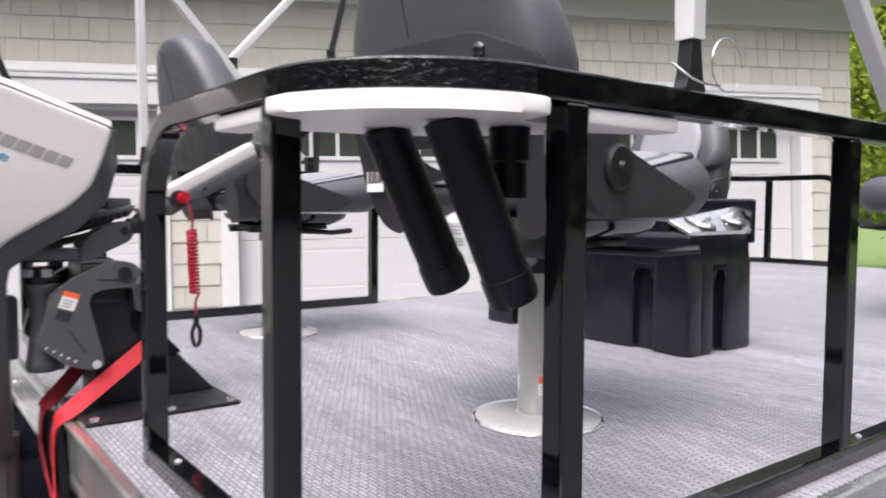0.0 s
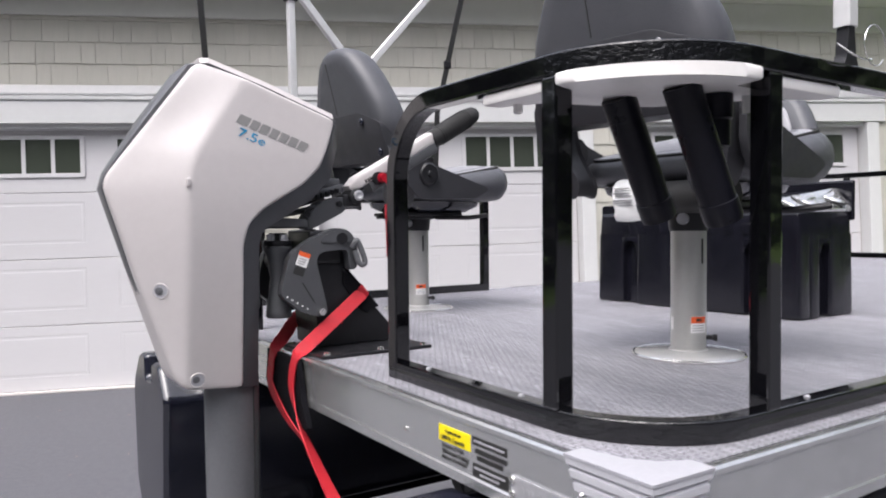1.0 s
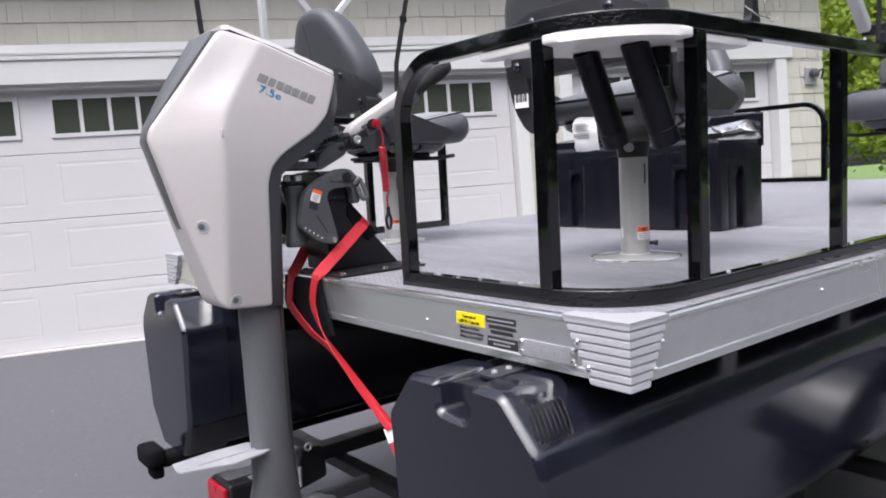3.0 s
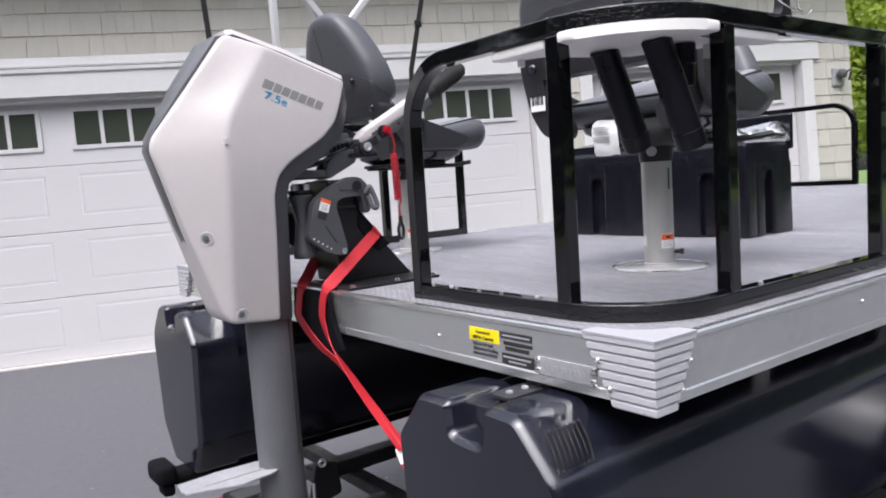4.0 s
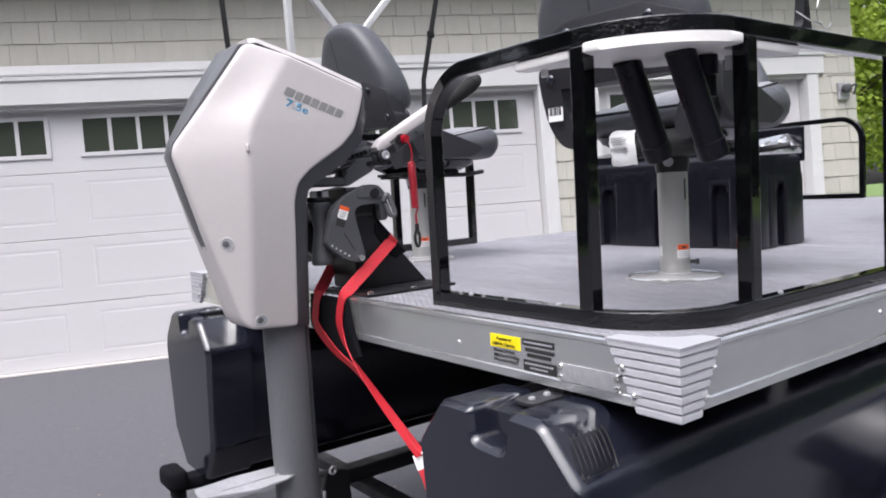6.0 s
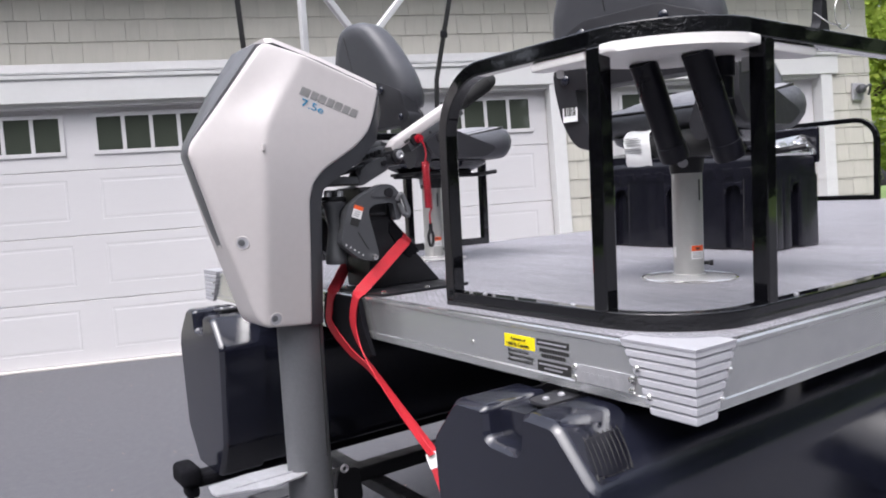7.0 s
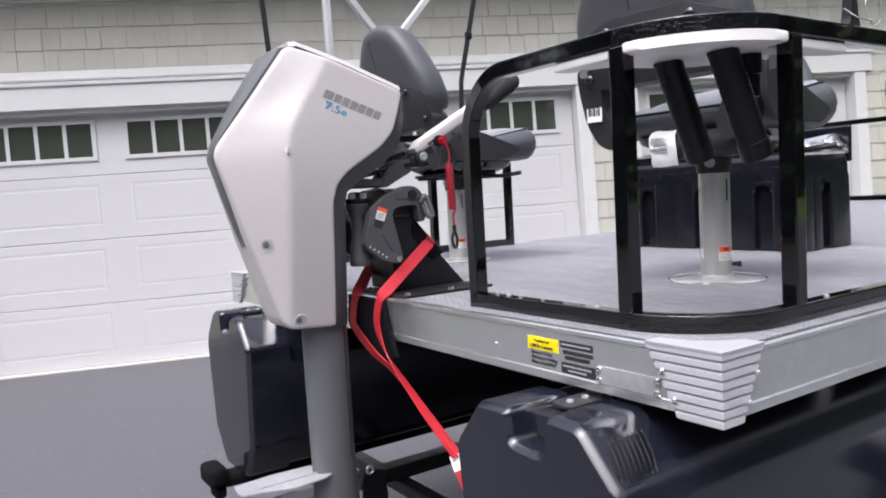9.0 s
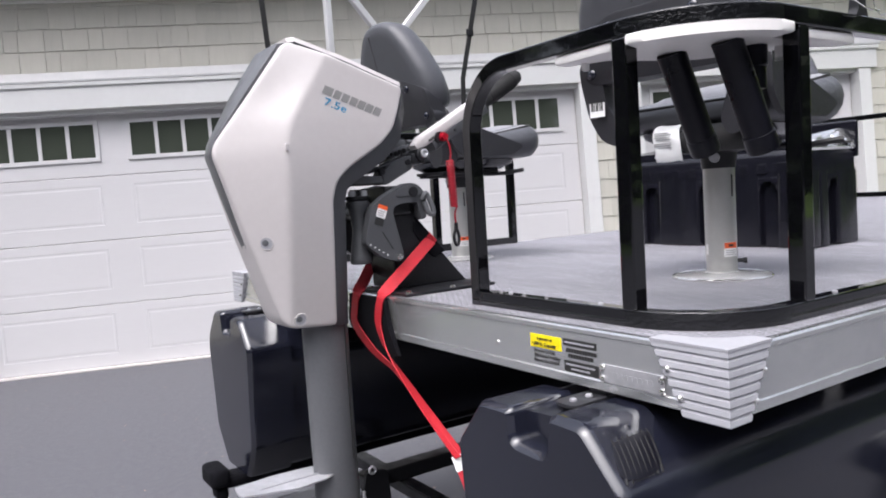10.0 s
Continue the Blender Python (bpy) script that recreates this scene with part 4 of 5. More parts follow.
for a, b in ((0.655, 0.705), (0.860, 0.905), (1.060, 1.110)):
    slot_arch(a, b, "x", 1.1500, 1.172)
slot_arch(1.242, 1.283, "y", 0.5590, 0.578)
for i in range(9):
    part("raised_mark", prism([(0.62 + i * 0.058, 0.208), (0.648 + i * 0.058, 0.208), (0.655 + i * 0.058, 0.234), (0.627 + i * 0.058, 0.234)], "x", 1.1488, 1.1560, 0.001), M_BOXP, bx)
LID = [Vector(p) for p in ((1.152, 0.562, 0.266), (1.386, 0.562, 0.268), (1.386, 0.606, 0.322), (1.152, 0.616, 0.292))]
lid_n = (LID[1] - LID[0]).cross(LID[3] - LID[0]).normalized()
lid = part("lid", loft([[p - lid_n * 0.006 for p in LID], [p + lid_n * 0.001 for p in LID], [p.lerp(sum(LID, Vector()) / 4, 0.02) + lid_n * 0.0025 for p in LID]]), M_ALU, bx, "sloping bright metal panel with two latches")
part("lid_top", loft([[(x, 0.6185, 0.262), (x, 1.205, 0.262), (x, 1.205, z - 0.006), (x, 1.199, z), (x, 0.6185, z)] for x, z in ((1.160, 0.290), (1.384, 0.318))]), M_BOXP, bx)
part("lid_rear", box(1.387, 1.400, 0.558, 1.21, 0.240, 0.342, 0.005), M_BOXP, bx)
for x in (1.222, 1.335):
    c_ = LID[0].lerp(LID[1], (x - 1.152) / 0.234).lerp(LID[3].lerp(LID[2], (x - 1.152) / 0.234), 0.5)
    lat = part("latch", lathe(c_ + lid_n * 0.002, lid_n, [(0, 0.030), (0.004, 0.030), (0.007, 0.027), (0.009, 0.018), (0.006, 0.013)], 28), M_CHROME, lid, "chrome draw latch", smooth=35)
    part("latch_lever", sweep([c_ + lid_n * 0.008 + Vector((-0.034, -0.004, -0.006)), c_ + lid_n * 0.013 + Vector((0.0, 0, 0)), c_ + lid_n * 0.010 + Vector((0.040, 0.006, 0.006))], 0.006, 0.020, Vector((0, 0.6, 0.75)), bev=0.002), M_CHROME, lid, smooth=35)
    # black ring paints the shadowed gap round the latch
    part("latch_gap_shade", pipe([c_ + lid_n * 0.003 + (LID[1] - LID[0]).normalized() * 0.036 * math.cos(a) + (LID[3] - LID[0]).normalized() * 0.033 * math.sin(a) for a in np.linspace(0.5, 5.8, 22)], 0.003, 6), M_INK, lid, smooth=60)

# ---- folded canopy frame ----
def canopy_side(y, name):
    s = 1 if y > 1 else -1
    def square(p, q, w, mat, nm, parent, lab=""):
        return part(nm, sweep([p, q], w, w, (0, 1, 0)), mat, parent, lab)
    a = thing("canopy_pole", (0.395, y, 0.4254), "white square aluminium canopy pole in a black foot", "canopy pole", "canopy frame")
    dp = -0.045 if s > 0 else 0.004
    part("foot", join(prism(rounded([(0.388 + dp, 0.4262), (0.424 + dp, 0.4262), (0.417 + dp, 0.436), (0.412 + dp, 0.478), (0.399 + dp, 0.478), (0.395 + dp, 0.436)], 0.004, 2), "y", y - 0.0075, y + 0.0075, 0.001)), M_BLACK, a)
    square((0.405 + dp, y, 0.474), (0.398 + dp, y, 0.93), 0.0215, M_ALU2, "pole", a, "white square pole")
    part("joint", box(0.38 + dp, 0.418 + dp, y - 0.018, y + 0.018, 0.92, 0.965, 0.004), M_BLACK, a)
    part("pin_ring", pipe([(0.44 + 0.025 * math.cos(t), y - 0.02, 0.452 + 0.025 * math.sin(t)) for t in np.linspace(0, 5.6, 18)], 0.0008, 6), M_CHROME, a, "thin wire pin ring", smooth=60)
    part("lanyard", pipe(bezier([(0.36, y - 0.016, 0.445), (0.375, y - 0.03, 0.43), (0.41, y - 0.03, 0.428), (0.43, y - 0.02, 0.434)], 6), 0.0012, 6), M_CHROME, a, smooth=60)
    b = thing("canopy_brace", (0.855, y, 0.4254), "white square aluminium canopy brace", "canopy pole", "canopy frame")
    yb = y + 0.031
    db = 0.0 if s > 0 else 0.09
    square((0.838 + db, yb, 0.462), (0.405 + db * 0.6, yb, 0.945), 0.022, M_ALU2, "pole", b, "white square brace")
    part("foot", join(box(0.835 + db, 0.875 + db, y - 0.011, y + 0.011, 0.4262, 0.452, 0.003), box(0.838 + db, 0.870 + db, y - 0.006, yb + 0.008, 0.448, 0.470, 0.003)), M_BLACK, b)
    c = thing("canopy_bow", (0.63, y + 0.06, 0.72), "white square aluminium canopy bow folded over the brace", "canopy pole", "canopy frame")
    square((0.625, y + 0.058, 0.745), (1.25, y + 0.058, 1.44), 0.022, M_ALU2, "pole", c, "white square bow")
    part("joint", box(0.607, 0.637, yb + 0.006, y + 0.072, 0.712, 0.75, 0.003), M_BLACK, c)
    st = thing("canopy_strap", (0.85, y, 0.4254), "black webbing strap with a buckle holding the canopy", "strap", "canopy straps")
    part("webbing", sweep([(0.86, y - 0.02, 0.4262), (0.868, y - 0.02, 0.62), (0.998, y - 0.02, 1.12), (1.06, y - 0.02, 1.40)], 0.02, 0.002, (0, 1, 0), bev=0.0004), M_RUB, st)
    part("buckle", box(0.898, 0.925, y - 0.026, y - 0.014, 0.775, 0.80, 0.003), M_BLACK, st)
    if s > 0:
        st = thing("canopy_strap", (0.05, 1.32, 0.4254), "black webbing strap holding the canopy", "strap", "canopy straps")
        part("webbing", sweep([(0.052, 1.32, 0.4262), (-0.022, 1.29, 0.60), (-0.034, 1.285, 0.75), (-0.09, 1.28, 1.40)], 0.014, 0.002, (0, 1, 0), bev=0.0004), M_RUB, st)


canopy_side(WID - 0.058, "far")
canopy_side(0.058, "near")

# ---- motor stand on the deck ----
MY = 0.905      # middle plane of the motor
SM = 0.848      # middle plane of the stand
stand = thing("motor_stand", (0.13, SM, 0.001), "black steel motor stand bolted to the deck edge", "motor stand")
part("base_plate", box(0.018, 0.245, SM - 0.093, SM + 0.093, 0.0015, 0.0075, 0.002), M_BLACK, stand)
part("upright", prism(rounded([(0.055, 0.0078), (0.130, 0.0078), (0.116, 0.205), (0.100, 0.225), (0.040, 0.225)], 0.004, 2), "y", 0.852, 0.958, 0.003), M_BLACK, stand)
part("gusset", prism([(0.105, 0.008), (0.238, 0.008), (0.098, 0.165)], "y", 0.854, 0.956, 0.002), M_BLACK, stand)
for x in (0.032, 0.14, 0.232):
    for y in (SM - 0.082, SM + 0.082):
        part("bolt", lathe((x, y, 0.0075), (0, 0, 1), [(0, 0.007), (0.004, 0.0065), (0.005, 0.003)], 8), M_CHROME, stand, smooth=40)

# ---- electric outboard ----
mot = thing("outboard_motor", (-0.1, MY, -0.68), "pearl white and dark grey electric outboard motor with tiller", "outboard motor")
from mathutils import geometry

COWL = [(-0.090, -0.050), (-0.099, 0.205), (-0.090, 0.240), (-0.064, 0.266), (0.012, 0.312), (0.043, 0.343), (0.060, 0.385), (0.074, 0.4295), (-0.160, 0.512), (-0.173, 0.507), (-0.305, 0.322), (-0.309, 0.302), (-0.264, 0.152), (-0.207, -0.024), (-0.192, -0.042)]
RIDGE = [(0.50, -0.085), (0.469, -0.108), (0.36, -0.182), (0.31, -0.193), (-0.06, -0.190)]


def ridge_x(z):
    for (za, xa), (zb, xb) in zip(RIDGE, RIDGE[1:]):
        if z >= zb:
            return xa + (xb - xa) * (za - z) / (za - zb)
    return RIDGE[-1][1]


def smooth_step(v):
    v = max(0.0, min(1.0, v))
    return v * v * (3 - 2 * v)


def half_width(x, z):
    """Half the cowl's width: full above, drawn in below the shoulder and behind the ridge."""
    s = max(0.0, min(1.0, (z + 0.05) / 0.37))
    w = 0.054 + 0.052 * (1.25 * s - 0.25 * s ** 5) - 0.006 * max(0.0, z - 0.36) / 0.1
    r = (ridge_x(z - 0.018) + ridge_x(z) + ridge_x(z + 0.018)) / 3
    soft = math.sqrt((r - x) ** 2 + 0.0030 ** 2)
    w -= (0.68 - 0.40 * smooth_step((z - 0.33) / 0.17)) * (soft + r - x - 0.003) / 2
    w -= 0.03 * (soft - r + x) / 2
    return max(0.016, w)


def edge_gap(p, poly):
    best = 9.0
    for a, b in zip(poly, poly[1:] + poly[:1]):
        ax, az, bx, bz = a[0], a[1], b[0], b[1]
        dx, dz = bx - ax, bz - az
        t = max(0.0, min(1.0, ((p[0] - ax) * dx + (p[1] - az) * dz) / (dx * dx + dz * dz + 1e-12)))
        best = min(best, math.hypot(p[0] - ax - t * dx, p[1] - az - t * dz))
    return best


def side_y(x, z):
    """Outer face of the near cowl side."""
    return MY - half_width(x, z)


def cowl_mesh(poly, round_r=0.0055, step=0.008):
    """Both sides as fine height fields over the outline, joined round the rim."""
    rim = []
    for a, b in zip(poly, poly[1:] + poly[:1]):
        n = max(1, int(math.hypot(b[0] - a[0], b[1] - a[1]) / step))
        rim += [(a[0] + (b[0] - a[0]) * i / n, a[1] + (b[1] - a[1]) * i / n) for i in range(n)]
    pts = [Vector(p) for p in rim]
    for d in (0.0008, 0.002, 0.0038, 0.006, 0.012):
        pts += [Vector(p) for p in inset(rim, d)]
    xs_, zs_ = [p[0] for p in poly], [p[1] for p in poly]
    nx, nz = int((max(xs_) - min(xs_)) / step), int((max(zs_) - min(zs_)) / step)
    for i in range(nx + 1):
        for j in range(nz + 1):
            p = (min(xs_) + i * step + (0.5 * step if j % 2 else 0), min(zs_) + j * step)
            if edge_gap(p, rim) > 0.017:
                pts.append(Vector(p))
    k = len(rim)
    vv, _, ff, _, _, _ = geometry.delaunay_2d_cdt(pts, [(i, (i + 1) % k) for i in range(k)], [list(range(k))], 1, 1e-6)
    bm = bmesh.new()
    sides = []
    for sg in (-1, 1):
        row = []
        for v in vv:
            g = min(edge_gap((v[0], v[1]), rim), round_r)
            drop = round_r - math.sqrt(max(0.0, round_r ** 2 - (round_r - g) ** 2))
            row.append(bm.verts.new((v[0], MY + sg * (half_width(v[0], v[1]) - drop), v[1])))
        for f in ff:
            bm.faces.new([row[i] for i in f] if sg < 0 else [row[i] for i in reversed(f)])
        sides.append(row)
    open_edges = [e for e in bm.edges if len(e.link_faces) == 1]
    bmesh.ops.bridge_loops(bm, edges=open_edges)
    return bm


cowl = part("cowl", cowl_mesh(rounded(COWL, 0.010, 2)), M_COWL, mot, "pearl white motor cowl", smooth=32)

# dark front shroud that follows the hollow front edge, and the dark back grille
FRONT = [(-0.090, -0.052), (-0.099, 0.205), (-0.090, 0.240), (-0.064, 0.266), (0.012, 0.312), (0.043, 0.343), (0.060, 0.385), (0.073, 0.4295)]
outer = [(x + 0.034 * a, z - 0.034 * b) for (x, z), (a, b) in zip(FRONT, ((1, 0), (1, 0.05), (0.85, 0.45), (0.55, 0.85), (0.55, 0.85), (0.75, 0.6), (0.70, 0.2), (0.30, 0.05)))]
trim_rings = []
for (xi, zi), (xo_, zo) in zip(FRONT, outer):
    w0 = half_width(xi - 0.004, zi) - 0.006
    trim_rings.append([(xi - 0.006, MY - w0, zi), (xi + 0.004, MY - w0 - 0.002, zi), (xo_ - 0.002, MY - w0 + 0.010, zo), (xo_, MY - w0 + 0.016, zo), (xo_, MY + w0 - 0.016, zo), (xo_ - 0.002, MY + w0 - 0.010, zo), (xi + 0.004, MY + w0 + 0.002, zi), (xi - 0.006, MY + w0, zi)])
part("front_shroud", loft(trim_rings), M_SHROUD, mot, "dark grey front shroud", smooth=40)
BACK = [(-0.150, 0.514), (-0.176, 0.507), (-0.240, 0.418), (-0.304, 0.325), (-0.3105, 0.301), (-0.288, 0.228), (-0.2655, 0.155), (-0.255, 0.120)]
rings = []
for i, (x, z) in enumerate(BACK):
    a, c_ = Vector(BACK[max(0, i - 1)]), Vector(BACK[min(len(BACK) - 1, i + 1)])
    t_ = (c_ - a).normalized()
    n_ = Vector((t_.y, -t_.x))
    k = (0.006 if z > 0.34 else 0.0028) if 0 < i < len(BACK) - 1 else -0.002
    w0 = max(0.012, half_width(x, z) - 0.010 - 0.12 * max(0.0, 0.30 - z))
    rings.append([(x - n_.x * 0.01, MY - w0, z - n_.y * 0.01), (x + n_.x * k * 0.5, MY - w0 - 0.001, z + n_.y * k * 0.5), (x + n_.x * k, MY - w0 + 0.005, z + n_.y * k), (x + n_.x * k, MY + w0 - 0.005, z + n_.y * k), (x + n_.x * k * 0.5, MY + w0 + 0.001, z + n_.y * k * 0.5), (x - n_.x * 0.01, MY + w0, z - n_.y * 0.01)])
part("back_grille", loft(rings), M_MGREY, mot, "dark grey back grille", smooth=40)
part("grille_slot", prism([(-0.198, 0.472), (-0.266, 0.378), (-0.2725, 0.3785), (-0.2035, 0.475)], "y", MY - 0.032, MY + 0.032, 0.002), M_INK, mot)
part("top_lid", loft([[(x, MY - w, z), (x, MY + w, z), (x, MY + w - 0.005, z + 0.0095), (x, MY - w + 0.005, z + 0.0095)] for x, z, w in ((-0.161, 0.5125, 0.066), (-0.150, 0.512, 0.078), (-0.06, 0.4795, 0.093), (0.03, 0.4475, 0.091), (0.074, 0.4325, 0.088))]), M_COWL, mot, "pearl white top lid", smooth=30)
part("lid_gap", loft([[(x, MY - w, z - 0.0035), (x, MY + w, z - 0.0035), (x, MY + w, z + 0.0005), (x, MY - w, z + 0.0005)] for x, z, w in ((-0.163, 0.5105, 0.063), (-0.150, 0.5115, 0.0765), (-0.06, 0.479, 0.092), (0.03, 0.447, 0.090), (0.073, 0.432, 0.087))]), M_DGREY, mot)

for x, z in ((-0.230, 0.130), (-0.172, -0.026)):
    y = side_y(x, z)
    face = Vector((half_width(x - 0.006, z) - half_width(x + 0.006, z), -0.012, half_width(x, z - 0.006) - half_width(x, z + 0.006))).normalized()
    o = Vector((x, y, z))
    part("screw_rim", lathe(o - face * 0.004, face, [(0.0, 0.0140), (0.0040, 0.0138), (0.0052, 0.0128), (0.0048, 0.0118), (0.0030, 0.0114)], 26), M_COWL, cowl, "moulded rim of a screw recess", smooth=50)
    # flat grey disc on the uncut cowl: the hole's shade is put into its colour
    part("recess_shade_disc", lathe(o - face * 0.003, face, [(0.0, 0.0117), (0.0036, 0.0117)], 24), M_CAP, cowl, "grey disc painted for the shade inside a screw recess")
    part("screw_head", lathe(o + Vector((-0.0026, 0, 0.0012)) - face * 0.002, face, [(0.0, 0.0062), (0.0030, 0.0062), (0.0034, 0.0050)], 20), M_MGREY, cowl, "dark screw head", smooth=40)
part("side_nub", box(-0.197, -0.190, side_y(-0.193, 0.312) - 0.004, side_y(-0.193, 0.312) + 0.006, 0.302, 0.316, 0.002), M_COWL, cowl)

# badge: plain slanted blocks and the type mark, on the cowl's near side
bd = Vector((0.120, 0.0034, -0.043)).normalized()
up_v = Vector((0.12, 0, 1.0))
up_v = (up_v - bd * up_v.dot(bd)).normalized()
out_v = bd.cross(up_v)
BADGE = Matrix(((bd.x, up_v.x, out_v.x, 0), (bd.y, up_v.y, out_v.y, 0), (bd.z, up_v.z, out_v.z, 0), (0, 0, 0, 1)))
GLYPHS = ((0, 0.0205), (0.0238, 0.0145), (0.0416, 0.0152), (0.0601, 0.0152), (0.0786, 0.0152), (0.0971, 0.0152), (0.1156, 0.0152))
for i, (u0, w) in enumerate(GLYPHS):
    o = Vector((-0.1085, 0, 0.4195)) + bd * u0
    o.y = side_y(o.x + w / 2, o.z) - 0.0009
    hgt = 0.0084
    part("badge_block", turned(prism([(-0.0016, -hgt), (w - 0.0016, -hgt), (w + 0.0016, hgt), (0.0016, hgt)], "z", -0.0006, 0.0006), Matrix.Translation(o) @ BADGE), M_BADGE, cowl)
o = Vector((-0.1095, side_y(-0.09, 0.395) - 0.0012, 0.3965))
lettering("7.5e", 0.0215, Matrix.Translation(o) @ BADGE @ Matrix.Diagonal((1.4, 1.0, 1.0, 1.0)), M_INKB, cowl, 0.0006)

# leg and lower unit, trimmed slightly
TRIM = Matrix.Translation((-0.13, MY, -0.04)) @ Matrix.Rotation(radians(0.0), 4, "Y") @ Matrix.Translation((0.13, -MY, 0.04))


def foil(cx, hx, hy, z, n=28):
    return [(cx + hx * math.cos(2 * math.pi * i / n) * (1 if math.cos(2 * math.pi * i / n) > 0 else 1.12), MY + hy * math.sin(2 * math.pi * i / n), z) for i in range(n)]


part("leg", turned(loft([foil(-0.093, 0.047, 0.037, -0.03), foil(-0.092, 0.046, 0.036, -0.30), foil(-0.091, 0.046, 0.035, -0.36), foil(-0.091, 0.048, 0.034, -0.44), foil(-0.095, 0.06, 0.030, -0.50)]), TRIM), M_MGREY, mot, "grey motor leg", smooth=40)
part("leg_seam", turned(box(-0.066, -0.0655, MY - 0.033, MY + 0.033, -0.34, -0.05), TRIM), M_INK, mot)
plate_out = [(-0.085, -0.010), (-0.100, 0.012), (-0.135, 0.046), (-0.22, 0.050), (-0.300, 0.040), (-0.306, 0.0), (-0.302, -0.016), (-0.20, -0.050), (-0.135, -0.042), (-0.10, -0.024)]
cav = part("cavitation_plate", turned(prism([(x, MY + y) for x, y in plate_out], "z", -0.366, -0.361, 0.0015), TRIM), M_GALV, mot, "grey cavitation plate with a raised rib")
part("plate_rib", turned(prism([(-0.105, -0.361), (-0.27, -0.361), (-0.26, -0.3585), (-0.12, -0.3575)], "y", MY - 0.012, MY - 0.0095), TRIM), M_GALV, cav)
part("gearcase", turned(lathe((-0.25, MY, -0.545), (1, 0, 0), [(0, 0.022), (0.03, 0.034), (0.10, 0.044), (0.20, 0.044), (0.26, 0.034), (0.30, 0.015), (0.31, 0.002)], 24), TRIM), M_MGREY, mot, smooth=45)
part("skeg", turned(prism([(-0.15, -0.58), (-0.02, -0.58), (-0.11, -0.68), (-0.17, -0.68)], "y", MY - 0.006, MY + 0.006, 0.003), TRIM), M_MGREY, mot)
hub = part("propeller", turned(lathe((-0.25, MY, -0.545), (-1, 0, 0), [(0, 0.034), (0.06, 0.03), (0.075, 0.015), (0.08, 0.002)], 20), TRIM), M_BLACK, mot, "black propeller", smooth=45)
for k in range(3):
    a = radians(90 + 120 * k)
    tip = [(-0.265, 0.02, -0.02), (-0.295, 0.02, 0.02), (-0.300, 0.075, 0.035), (-0.285, 0.10, 0.01), (-0.268, 0.08, -0.03)]
    r = Matrix.Translation((0, MY, -0.545)) @ Matrix.Rotation(a, 4, "X")
    lo = [r @ Vector(p) for p in tip]
    part("blade", turned(loft([lo, [p + Vector((0.004, 0, 0)) for p in lo]]), TRIM), M_BLACK, hub)

# swivel and clamp bracket
SY = 0.872
part("swivel_tube", join(lathe((-0.016, SY, 0.202), (0, 0, -1), [(0, 0.020), (0.004, 0.025), (0.012, 0.025), (0.018, 0.021), (0.060, 0.0145), (0.070, 0.0155), (0.118, 0.0225), (0.122, 0.0235), (0.131, 0.0235), (0.134, 0.021)], 28), box(-0.085, -0.045, SY + 0.01, SY + 0.05, 0.085, 0.18, 0.006)), M_DGREY, mot, "dark grey steering tube", smooth=40)
part("swivel_head", join(lathe((-0.016, SY, 0.200), (0, 0, 1), [(0, 0.022), (0.004, 0.0255), (0.010, 0.0255), (0.012, 0.016), (0.024, 0.016)], 20), box(-0.085, 0.036, SY - 0.030, SY + 0.04, 0.232, 0.250, 0.005)), M_BLACK, mot, smooth=40)
for dx, dy in ((-0.019, -0.014), (0.004, -0.021)):
    part("head_bolt", lathe((-0.016 + dx, SY + dy, 0.210), (0, 0, 1), [(0, 0.0078), (0.011, 0.0078), (0.012, 0.005)], 6), M_GALV, mot)
CL = rounded([(-0.031, 0.112), (0.009, 0.080), (0.044, 0.069), (0.060, 0.073), (0.058, 0.090), (0.041, 0.160), (0.038, 0.178), (0.050, 0.189), (0.102, 0.193), (0.106, 0.152), (0.121, 0.156), (0.122, 0.205), (0.104, 0.229), (0.076, 0.233), (0.023, 0.210), (-0.011, 0.186)], 0.010, 3)
